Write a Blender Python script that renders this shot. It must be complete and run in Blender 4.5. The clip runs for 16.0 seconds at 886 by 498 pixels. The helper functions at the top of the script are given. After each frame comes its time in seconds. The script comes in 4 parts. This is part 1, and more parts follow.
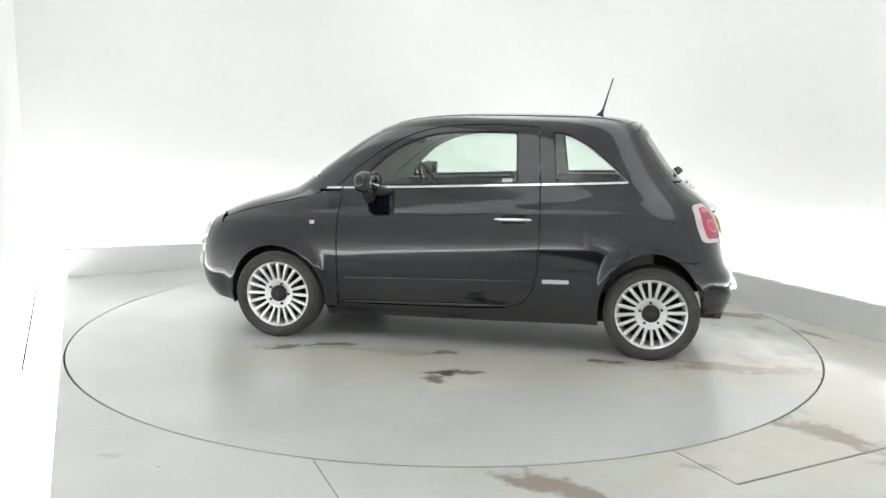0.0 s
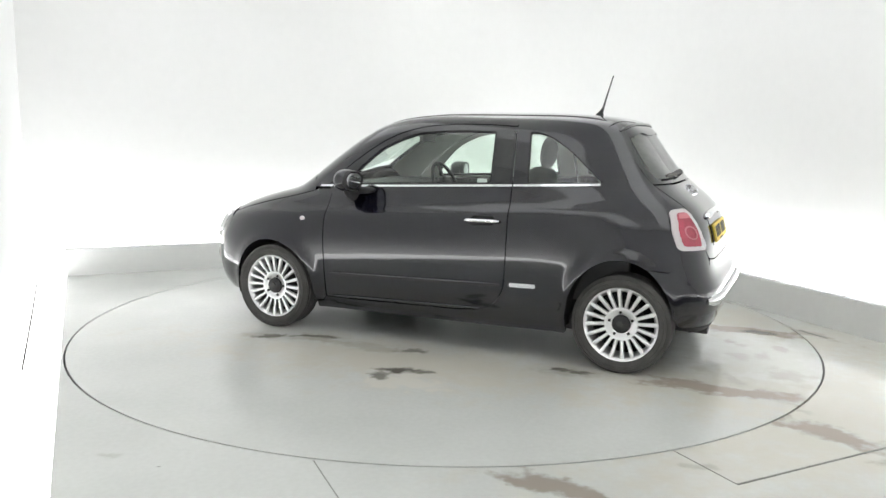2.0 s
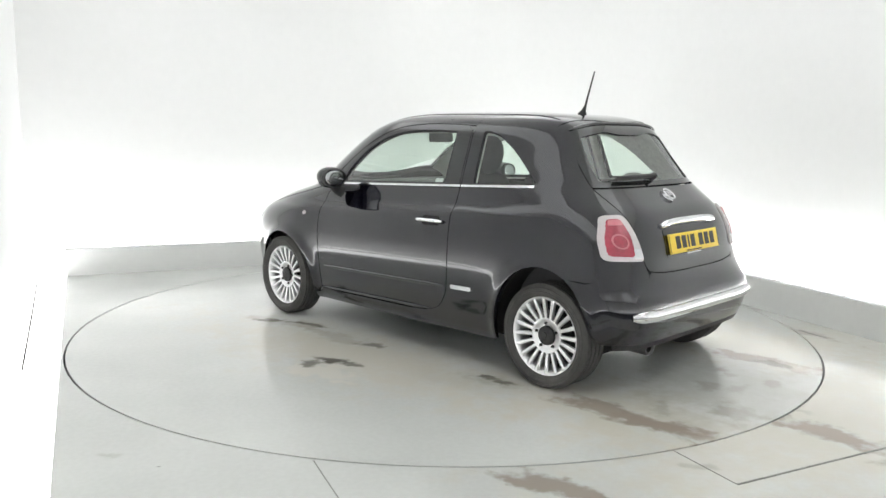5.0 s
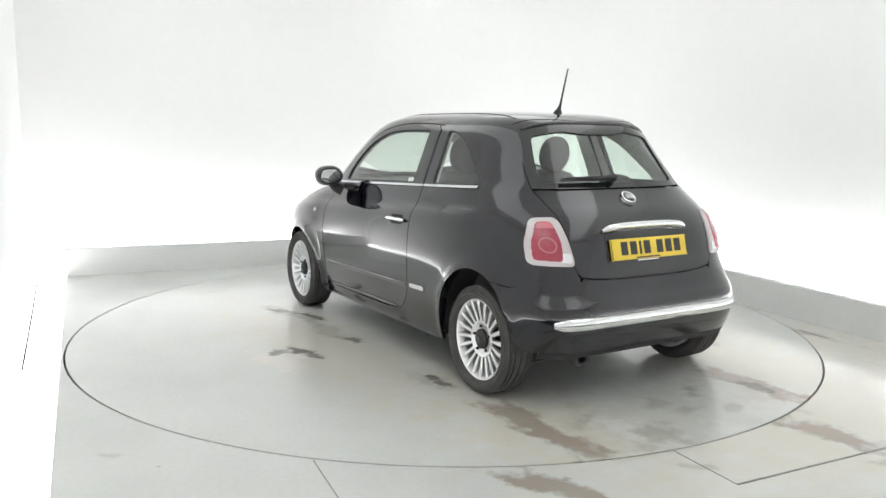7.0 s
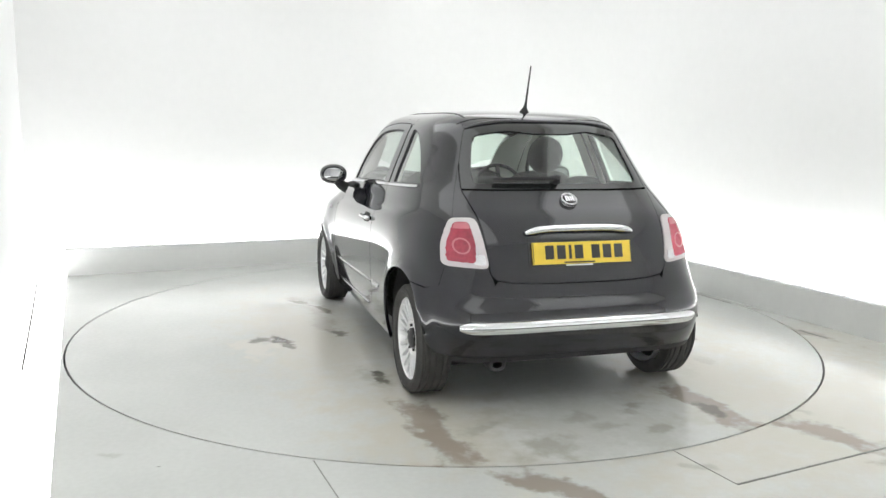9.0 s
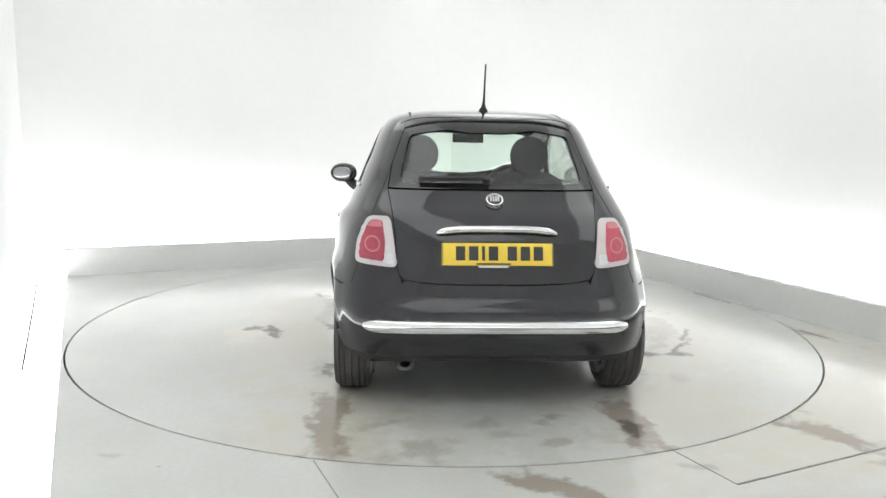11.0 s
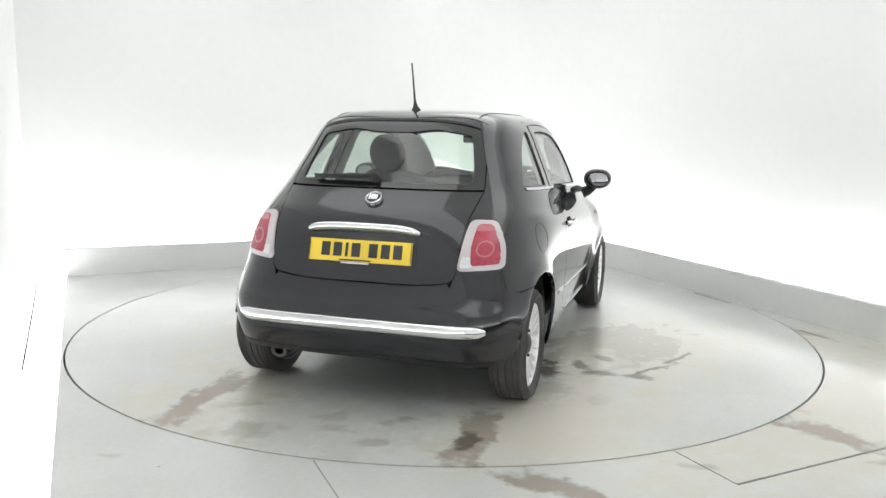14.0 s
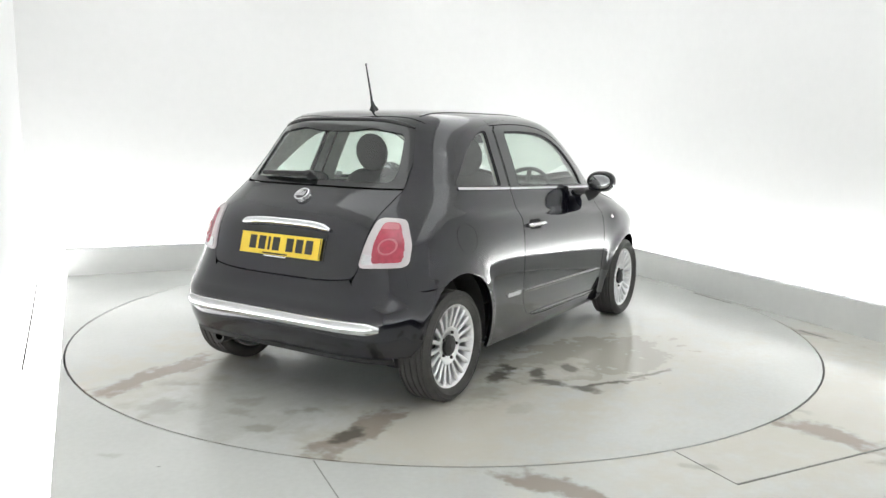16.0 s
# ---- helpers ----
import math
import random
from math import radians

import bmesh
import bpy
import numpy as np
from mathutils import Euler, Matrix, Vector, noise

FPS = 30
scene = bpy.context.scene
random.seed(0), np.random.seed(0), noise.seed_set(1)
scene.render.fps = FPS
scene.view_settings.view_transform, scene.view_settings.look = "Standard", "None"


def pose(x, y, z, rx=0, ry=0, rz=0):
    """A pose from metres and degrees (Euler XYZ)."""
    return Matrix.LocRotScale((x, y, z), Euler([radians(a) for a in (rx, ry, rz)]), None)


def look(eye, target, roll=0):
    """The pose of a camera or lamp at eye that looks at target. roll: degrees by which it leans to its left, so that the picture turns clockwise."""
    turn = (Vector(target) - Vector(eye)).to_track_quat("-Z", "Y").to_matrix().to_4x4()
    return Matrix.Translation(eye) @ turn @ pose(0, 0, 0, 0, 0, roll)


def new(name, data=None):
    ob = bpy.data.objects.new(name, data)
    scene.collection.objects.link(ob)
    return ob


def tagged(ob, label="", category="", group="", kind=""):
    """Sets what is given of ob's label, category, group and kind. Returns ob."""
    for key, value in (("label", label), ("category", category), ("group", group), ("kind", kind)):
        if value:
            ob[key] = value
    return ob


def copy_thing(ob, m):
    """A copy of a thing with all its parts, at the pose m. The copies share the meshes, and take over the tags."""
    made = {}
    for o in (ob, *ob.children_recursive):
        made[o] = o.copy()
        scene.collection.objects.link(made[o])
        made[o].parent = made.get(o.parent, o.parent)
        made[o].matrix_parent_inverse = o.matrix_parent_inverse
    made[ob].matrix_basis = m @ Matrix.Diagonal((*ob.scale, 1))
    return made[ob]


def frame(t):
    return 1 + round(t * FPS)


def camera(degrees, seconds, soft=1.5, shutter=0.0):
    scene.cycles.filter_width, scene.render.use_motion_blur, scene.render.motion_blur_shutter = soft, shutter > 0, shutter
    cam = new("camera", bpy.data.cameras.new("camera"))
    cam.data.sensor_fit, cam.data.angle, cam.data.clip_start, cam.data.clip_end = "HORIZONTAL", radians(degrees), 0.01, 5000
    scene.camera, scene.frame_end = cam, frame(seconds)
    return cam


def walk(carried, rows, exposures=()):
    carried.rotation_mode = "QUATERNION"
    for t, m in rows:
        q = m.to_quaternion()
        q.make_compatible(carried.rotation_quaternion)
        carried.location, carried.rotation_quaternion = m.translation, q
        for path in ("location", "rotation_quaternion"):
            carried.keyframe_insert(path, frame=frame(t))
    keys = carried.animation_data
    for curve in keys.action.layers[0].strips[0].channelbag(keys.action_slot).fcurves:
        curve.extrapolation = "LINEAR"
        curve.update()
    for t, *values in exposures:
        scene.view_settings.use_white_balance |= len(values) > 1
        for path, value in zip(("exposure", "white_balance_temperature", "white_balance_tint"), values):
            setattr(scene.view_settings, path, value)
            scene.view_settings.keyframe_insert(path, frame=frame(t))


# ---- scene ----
# ---- camera ----
cam = camera(58.81, 16.0, soft=1.5)
EYE = Vector((0.0, -5.360, 1.3354))
YAW, PITCH, ROLL = radians(0.173), radians(-8.785), 0.94
AHEAD = Vector((-math.sin(YAW) * math.cos(PITCH), math.cos(YAW) * math.cos(PITCH), math.sin(PITCH)))
walk(cam, [(0, look(EYE, EYE + AHEAD, ROLL)), (16, look(EYE, EYE + AHEAD, ROLL))], [(0, 0.0), (16, 0.0)])

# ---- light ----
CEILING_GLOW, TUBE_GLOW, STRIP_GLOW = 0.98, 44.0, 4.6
world = bpy.data.worlds.new("world")
world.use_nodes = True
world.node_tree.nodes["Background"].inputs["Color"].default_value = (0.9, 0.95, 1.0, 1)
world.node_tree.nodes["Background"].inputs["Strength"].default_value = 0.05
scene.world = world


# ---- materials ----
def nodes_of(name):
    m = bpy.data.materials.new(name)
    m.use_nodes = True
    t = m.node_tree
    return m, t, t.nodes["Principled BSDF"]


def plain(name, color, rough=0.5, metal=0.0, coat=0.0, bump=0.0, scale=60.0, vary=0.0, spec=0.5):
    """A surface with fine grain and a larger, slight variation of its colour."""
    m, t, b = nodes_of(name)
    b.inputs["Roughness"].default_value = rough
    b.inputs["Metallic"].default_value = metal
    b.inputs["Coat Weight"].default_value = coat
    b.inputs["Coat Roughness"].default_value = 0.03
    b.inputs["Specular IOR Level"].default_value = spec
    b.inputs["Base Color"].default_value = (*color, 1)
    if vary or bump:
        co = t.nodes.new("ShaderNodeTexCoord")
        n = t.nodes.new("ShaderNodeTexNoise")
        n.inputs["Scale"].default_value = scale
        n.inputs["Detail"].default_value = 5
        t.links.new(co.outputs["Object"], n.inputs["Vector"])
        if vary:
            big = t.nodes.new("ShaderNodeTexNoise")
            big.inputs["Scale"].default_value = scale / 14
            t.links.new(co.outputs["Object"], big.inputs["Vector"])
            add = t.nodes.new("ShaderNodeMath")
            add.operation = "ADD"
            t.links.new(n.outputs["Fac"], add.inputs[0])
            t.links.new(big.outputs["Fac"], add.inputs[1])
            mr = t.nodes.new("ShaderNodeMapRange")
            mr.inputs["From Min"].default_value, mr.inputs["From Max"].default_value = 0.7, 1.3
            mr.inputs["To Min"].default_value, mr.inputs["To Max"].default_value = 1 - vary, 1 + vary
            t.links.new(add.outputs[0], mr.inputs["Value"])
            mx = t.nodes.new("ShaderNodeVectorMath")
            mx.operation = "SCALE"
            mx.inputs[0].default_value = color
            t.links.new(mr.outputs[0], mx.inputs["Scale"])
            t.links.new(mx.outputs[0], b.inputs["Base Color"])
        if bump:
            bp = t.nodes.new("ShaderNodeBump")
            bp.inputs["Strength"].default_value = bump
            bp.inputs["Distance"].default_value = 0.003
            t.links.new(n.outputs["Fac"], bp.inputs["Height"])
            t.links.new(bp.outputs[0], b.inputs["Normal"])
    return m


def glowing(name, color, strength):
    m, t, b = nodes_of(name)
    b.inputs["Base Color"].default_value = (*color, 1)
    b.inputs["Emission Color"].default_value = (*color, 1)
    b.inputs["Emission Strength"].default_value = strength
    return m


def glass(name, tint):
    """Thin tinted pane: lets light straight through, and mirrors more at a grazing angle."""
    m, t, b = nodes_of(name)
    t.nodes.remove(b)
    tr = t.nodes.new("ShaderNodeBsdfTransparent")
    tr.inputs["Color"].default_value = (*tint, 1)
    gl = t.nodes.new("ShaderNodeBsdfGlossy")
    gl.inputs["Roughness"].default_value = 0.02
    fr = t.nodes.new("ShaderNodeLayerWeight")
    fr.inputs["Blend"].default_value = 0.5
    pw = t.nodes.new("ShaderNodeMath")
    pw.operation = "POWER"
    pw.inputs[1].default_value = 3.0
    t.links.new(fr.outputs["Facing"], pw.inputs[0])
    ad = t.nodes.new("ShaderNodeMath")
    ad.operation = "MULTIPLY_ADD"
    ad.inputs[1].default_value, ad.inputs[2].default_value = 0.9, 0.09
    t.links.new(pw.outputs[0], ad.inputs[0])
    mix = t.nodes.new("ShaderNodeMixShader")
    t.links.new(ad.outputs[0], mix.inputs[0])
    t.links.new(tr.outputs[0], mix.inputs[1])
    t.links.new(gl.outputs[0], mix.inputs[2])
    t.links.new(mix.outputs[0], t.nodes["Material Output"].inputs["Surface"])
    return m


def floor_material(name, color, floor_marks):
    """Painted concrete, faintly glossy, with scuffs, and marks of dirt, painted shade and reflection: (x, y, half
    length, half width, turn, strength, (r, g, b)).
    """
    m, t, b = nodes_of(name)
    co = t.nodes.new("ShaderNodeTexCoord")

    def noise_fac(scale, detail=4):
        n = t.nodes.new("ShaderNodeTexNoise")
        n.inputs["Scale"].default_value, n.inputs["Detail"].default_value = scale, detail
        t.links.new(co.outputs["Object"], n.inputs["Vector"])
        return n

    def math_node(op, a, c):
        n = t.nodes.new("ShaderNodeMath")
        n.operation = op
        for k, v in enumerate((a, c)):
            if isinstance(v, (int, float)):
                n.inputs[k].default_value = v
            else:
                t.links.new(v, n.inputs[k])
        return n.outputs[0]

    def ranged(v, a, c, lo, hi):
        n = t.nodes.new("ShaderNodeMapRange")
        n.interpolation_type = "SMOOTHSTEP"
        for k, w in zip(("From Min", "From Max", "To Min", "To Max"), (a, c, lo, hi)):
            n.inputs[k].default_value = w
        t.links.new(v, n.inputs["Value"])
        return n.outputs[0]

    cloud, grain = noise_fac(1.1, 3), noise_fac(38, 6)
    shade = math_node("ADD", ranged(cloud.outputs["Fac"], 0.3, 0.7, 0.95, 1.04), ranged(grain.outputs["Fac"], 0.3, 0.7, -0.02, 0.02))
    base = t.nodes.new("ShaderNodeVectorMath")
    base.operation = "SCALE"
    base.inputs[0].default_value = color
    t.links.new(shade, base.inputs["Scale"])
    out = base.outputs[0]
    ragged, fine = noise_fac(5.0, 5), noise_fac(14.0, 5)
    wet = None
    warp = co.outputs["Object"]
    for scale, reach in ((4.5, 0.16), (17.0, 0.07)):
        shift = t.nodes.new("ShaderNodeVectorMath")
        shift.operation = "MULTIPLY_ADD"
        shift.inputs[1].default_value = (reach, reach, 0)
        t.links.new(noise_fac(scale, 4).outputs["Color"], shift.inputs[0])
        t.links.new(warp, shift.inputs[2])
        warp = shift.outputs[0]
    for x, y, a, c, turn, strength, tint in floor_marks:
        mp = t.nodes.new("ShaderNodeMapping")
        mp.vector_type = "TEXTURE"
        mp.inputs["Location"].default_value = (x + 0.115, y + 0.115, 0)
        mp.inputs["Rotation"].default_value = (0, 0, radians(turn))
        mp.inputs["Scale"].default_value = (a, c, 1)
        t.links.new(warp, mp.inputs["Vector"])
        ab = t.nodes.new("ShaderNodeVectorMath")
        ab.operation = "ABSOLUTE"
        t.links.new(mp.outputs[0], ab.inputs[0])
        if tint == BROWN:  # a tyre's track has straight sides
            sp = t.nodes.new("ShaderNodeSeparateXYZ")
            t.links.new(ab.outputs[0], sp.inputs[0])
            d, rough = math_node("MAXIMUM", sp.outputs[0], sp.outputs[1]), 1.3
        else:
            ln = t.nodes.new("ShaderNodeVectorMath")
            ln.operation = "LENGTH"
            t.links.new(ab.outputs[0], ln.inputs[0])
            d, rough = ln.outputs["Value"], 1.7 if tint in (DARK, PALE) else 2.2
        d = math_node("ADD", d, math_node("MULTIPLY", math_node("SUBTRACT", ragged.outputs["Fac"], 0.5), rough))
        d = math_node("ADD", d, math_node("MULTIPLY", math_node("SUBTRACT", fine.outputs["Fac"], 0.5), rough * 0.7))
        near, far = {DAMP_SHADE: (0.3, 1.4), BEIGE: (0.1, 1.6), WET: (0.85, 1.02), DARK: (0.5, 1.35)}.get(tint, (0.55, 1.05))
        mask = ranged(d, near, far, strength, 0.0)
        if tint in (WET, DARK):
            wet = mask if wet is None else math_node("MAXIMUM", wet, mask)
        mx = t.nodes.new("ShaderNodeMix")
        mx.data_type = "RGBA"
        t.links.new(mask, mx.inputs["Factor"])
        t.links.new(out, mx.inputs["A"])
        mx.inputs["B"].default_value = (*tint, 1)
        out = mx.outputs["Result"]
    t.links.new(out, b.inputs["Base Color"])
    b.inputs["Specular IOR Level"].default_value = 0.75
    gloss = ranged(noise_fac(2.3).outputs["Fac"], 0.3, 0.7, 0.20, 0.225)
    if wet is not None:
        gloss = math_node("SUBTRACT", gloss, math_node("MULTIPLY", wet, 0.16))
    t.links.new(gloss, b.inputs["Roughness"])
    bp = t.nodes.new("ShaderNodeBump")
    bp.inputs["Strength"].default_value, bp.inputs["Distance"].default_value = 0.08, 0.002
    t.links.new(grain.outputs["Fac"], bp.inputs["Height"])
    t.links.new(bp.outputs[0], b.inputs["Normal"])
    return m


BROWN, DARK, DAMP_SHADE = (0.30, 0.255, 0.21), (0.075, 0.07, 0.055), (0.37, 0.36, 0.31)
BEIGE, WET, PALE = (0.585, 0.555, 0.475), (0.44, 0.425, 0.365), (0.66, 0.64, 0.575)
FLOOR = (0.59, 0.605, 0.582)
M_wall = plain("white_wall_paint", (0.865, 0.865, 0.86), 0.7, vary=0.012, bump=0.05, scale=14)
M_dark_floor = plain("unseen_floor_dark", (0.055, 0.055, 0.055), 0.8, vary=0.2, bump=0.2, scale=30)
M_curb = plain("grey_white_paint", (0.74, 0.745, 0.73), 0.5, vary=0.02, bump=0.05, scale=20)
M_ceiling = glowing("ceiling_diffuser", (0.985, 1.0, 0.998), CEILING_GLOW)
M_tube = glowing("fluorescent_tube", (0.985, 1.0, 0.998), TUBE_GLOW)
M_strip = glowing("added_strip_glow", (1.0, 1.0, 1.0), STRIP_GLOW)
M_gap = plain("dark_gap", (0.03, 0.03, 0.028), 0.9, vary=0.2)
M_floor_line = plain("joint_dirt_and_smear", (0.22, 0.22, 0.20), 0.9, vary=0.4, scale=30)
M_paint = plain("black_car_paint", (0.0042, 0.0042, 0.0085), 0.075, coat=0.65, vary=0.12, scale=90, spec=0.45)
M_trim = plain("black_plastic", (0.018, 0.018, 0.019), 0.55, bump=0.15, scale=400, vary=0.1)
M_dark = plain("underbody_black", (0.012, 0.012, 0.012), 0.85, vary=0.2)
M_gloss = plain("black_glass_border", (0.012, 0.014, 0.014), 0.05, coat=0.5)
M_rubber = plain("tyre_rubber", (0.062, 0.060, 0.057), 0.75, bump=0.2, scale=200, vary=0.2)
M_alloy = plain("silver_alloy", (0.78, 0.78, 0.79), 0.3, metal=0.75, vary=0.03)
M_brake = plain("dark_brake_steel", (0.06, 0.06, 0.06), 0.5, metal=0.6, vary=0.2)
M_chrome = plain("chrome", (0.76, 0.77, 0.78), 0.06, metal=1.0, vary=0.02)
M_red = plain("red_lamp_lens", (0.36, 0.035, 0.065), 0.10, coat=0.6, vary=0.30, scale=45)
M_clear = plain("clear_lamp_lens", (0.58, 0.53, 0.54), 0.12, coat=0.6, vary=0.05, scale=120)
M_pinkish = plain("pale_red_lens", (0.52, 0.15, 0.18), 0.12, coat=0.6, vary=0.06, scale=120)
M_yellow = plain("yellow_plate", (0.80, 0.58, 0.06), 0.4, vary=0.03)
M_ink = plain("black_print", (0.03, 0.03, 0.03), 0.5, vary=0.05)
M_white = plain("white_print", (0.8, 0.8, 0.8), 0.5, vary=0.02)
M_seat = plain("dark_seat_fabric", (0.045, 0.047, 0.047), 0.9, scale=40, vary=0.2)
M_seat_light = plain("pale_lining_fabric", (0.70, 0.70, 0.66), 0.9, scale=40, vary=0.2)
M_ivory = plain("pale_trim_plastic", (0.70, 0.70, 0.66), 0.6, vary=0.04)
M_dash = plain("dashboard_plastic", (0.05, 0.052, 0.052), 0.6, bump=0.2, scale=300, vary=0.1)
M_window = glass("green_tinted_glass", (0.83, 0.915, 0.86))
M_mirror = plain("mirror_glass", (0.42, 0.43, 0.44), 0.03, metal=1.0)
M_screw = plain("chrome_badge", (0.72, 0.72, 0.74), 0.25, metal=0.9, vary=0.04)


# ---- mesh helpers ----
def link(name, mesh, mat, parent=None, label=""):
    ob = new(name, mesh)
    mesh.materials.append(mat)
    if parent is not None:
        ob.parent = parent
    if label:
        ob["label"] = label
    return ob


def part(name, bm, mat, parent=None, label="", smooth=True):
    mesh = bpy.data.meshes.new(name)
    bmesh.ops.recalc_face_normals(bm, faces=bm.faces)
    bm.to_mesh(mesh)
    bm.free()
    if smooth:
        mesh.shade_smooth()
        mesh.set_sharp_from_angle(angle=radians(38))
    return link(name, mesh, mat, parent, label)


def box_bm(size, m=Matrix(), bevel=0.0, seg=2, bm=None):
    bm = bm or bmesh.new()
    r = bmesh.ops.create_cube(bm, size=1, matrix=m @ Matrix.Diagonal((*size, 1)))
    if bevel:
        es = {e for v in r["verts"] for e in v.link_edges}
        bmesh.ops.bevel(bm, geom=list(es), offset=bevel, segments=seg, affect="EDGES", profile=0.6)
    return bm


def lathe_bm(profile, n=64, m=Matrix(), closed=False):
    """Profile of (radius, along); turned about the local y axis."""
    bm = bmesh.new()
    rings = []
    for k in range(n):
        a = 2 * math.pi * k / n
        rings.append([bm.verts.new(m @ Vector((r * math.cos(a), s, r * math.sin(a)))) for r, s in profile])
    cnt = len(profile)
    for k in range(n):
        p, q = rings[k], rings[(k + 1) % n]
        for j in range(cnt if closed else cnt - 1):
            j2 = (j + 1) % cnt
            bm.faces.new((p[j], p[j2], q[j2], q[j]))
    bmesh.ops.remove_doubles(bm, verts=bm.verts, dist=1e-6)
    return bm


def tube_bm(points, radius, n=10, bm=None, caps=True):
    """A round rod along points; radius may be a list."""
    bm = bm or bmesh.new()
    pts = [Vector(p) for p in points]
    rad = radius if isinstance(radius, (list, tuple)) else [radius] * len(pts)
    rings = []
    for i, p in enumerate(pts):
        d = (pts[min(i + 1, len(pts) - 1)] - pts[max(i - 1, 0)]).normalized()
        side = d.cross(Vector((0, 0, 1)) if abs(d.z) < 0.9 else Vector((1, 0, 0))).normalized()
        up = side.cross(d)
        rings.append([bm.verts.new(p + rad[i] * (math.cos(2 * math.pi * k / n) * side + math.sin(2 * math.pi * k / n) * up)) for k in range(n)])
    for p, q in zip(rings, rings[1:]):
        for k in range(n):
            bm.faces.new((p[k], p[(k + 1) % n], q[(k + 1) % n], q[k]))
    if caps:
        bm.faces.new(rings[0])
        bm.faces.new(rings[-1][::-1])
    return bm


def blob_bm(size, m=Matrix(), power=2.6, u=24, v=14, bm=None):
    """A rounded cushion: a superellipsoid of the given full size."""
    bm = bm or bmesh.new()

    def s(x, p):
        return math.copysign(abs(x) ** (2 / p), x)

    rows = []
    for i in range(1, v):
        th = math.pi * i / v - math.pi / 2
        rows.append([bm.verts.new(m @ Vector((size[0] / 2 * s(math.cos(th), power) * s(math.cos(2 * math.pi * k / u), power),
                                              size[1] / 2 * s(math.cos(th), power) * s(math.sin(2 * math.pi * k / u), power),
                                              size[2] / 2 * s(math.sin(th), power)))) for k in range(u)])
    lo, hi = bm.verts.new(m @ Vector((0, 0, -size[2] / 2))), bm.verts.new(m @ Vector((0, 0, size[2] / 2)))
    for p, q in zip(rows, rows[1:]):
        for k in range(u):
            bm.faces.new((p[k], p[(k + 1) % u], q[(k + 1) % u], q[k]))
    for k in range(u):
        bm.faces.new((lo, rows[0][(k + 1) % u], rows[0][k]))
        bm.faces.new((hi, rows[-1][k], rows[-1][(k + 1) % u]))
    return bm


def inside(poly, pts):
    """Which of the points lie inside a polygon."""
    x, y = pts[:, 0], pts[:, 1]
    hit = np.zeros(len(pts), bool)
    a = np.asarray(poly)
    for (x1, y1), (x2, y2) in zip(a, np.roll(a, -1, 0)):
        if y1 != y2:
            hit ^= ((y1 > y) != (y2 > y)) & (x < (x2 - x1) * (y - y1) / (y2 - y1) + x1)
    return hit


def resample(poly, step, closed=True):
    a = np.asarray(poly, float)
    b = np.roll(a, -1, 0) if closed else a[1:]
    out = []
    for p, q in zip(a, b):
        n = max(1, int(math.ceil(np.hypot(*(q - p)) / step)))
        out += [p + (q - p) * k / n for k in range(n)]
    if not closed:
        out.append(a[-1])
    return np.array(out)


def rounded(poly, radius, n=5):
    """A polygon with its corners rounded."""
    a = [Vector(p) for p in poly]
    out = []
    for i, p in enumerate(a):
        u, v = a[i - 1] - p, a[(i + 1) % len(a)] - p
        r = min(radius, u.length * 0.45, v.length * 0.45)
        s, e = p + u.normalized() * r, p + v.normalized() * r
        out += [tuple(s * (1 - k / n) ** 2 + p * 2 * (k / n) * (1 - k / n) + e * (k / n) ** 2) for k in range(n + 1)]
    return out


def smooth_curve(pts, n=8):
    """A smooth open curve through the points."""
    a = np.asarray(pts, float)
    e = np.vstack([2 * a[0] - a[1], a, 2 * a[-1] - a[-2]])
    out = []
    for i in range(len(a) - 1):
        p0, p1, p2, p3 = e[i:i + 4]
        for k in range(n):
            u = k / n
            out.append(0.5 * (2 * p1 + (p2 - p0) * u + (2 * p0 - 5 * p1 + 4 * p2 - p3) * u * u + (3 * p1 - p0 - 3 * p2 + p3) * u ** 3))
    out.append(a[-1])
    return [tuple(p) for p in out]


def flat_mesh(outline, holes=(), step=0.03, lattice=True):
    """Triangles of a flat outline with holes: points and faces."""
    from mathutils.geometry import delaunay_2d_cdt
    loops = [resample(o, step) for o in (outline, *holes)]
    verts, edges = [], []
    for lp in loops:
        k = len(verts)
        verts += [tuple(p) for p in lp]
        edges += [(k + i, k + (i + 1) % len(lp)) for i in range(len(lp))]
    if lattice:
        lo, hi = loops[0].min(0), loops[0].max(0)
        gx, gy = np.meshgrid(np.arange(lo[0] + step / 2, hi[0], step), np.arange(lo[1] + step / 2, hi[1], step))
        gx[::2] += step / 2
        g = np.stack([gx.ravel(), gy.ravel()], 1)
        ok = inside(loops[0], g)
        for lp in loops[1:]:
            ok &= ~inside(lp, g)
        g = g[ok]
        ring = np.vstack(loops)
        if len(g):
            near = np.min(np.hypot(g[:, None, 0] - ring[None, :, 0], g[:, None, 1] - ring[None, :, 1]), 1)
            verts += [tuple(p) for p in g[near > step * 0.45]]
    v, _, f, *_ = delaunay_2d_cdt([Vector(p) for p in verts], edges, [], 0, 1e-6)
    v = np.array([tuple(p) for p in v])
    f = np.array([tuple(t) for t in f])
    c = v[f].mean(1)
    ok = inside(loops[0], c)
    for lp in loops[1:]:
        ok &= ~inside(lp, c)
    return v, f[ok]


# ---- the car's skin: at each height the plan is a rounded oblong ----
TOP, XM = 1.44, -0.25


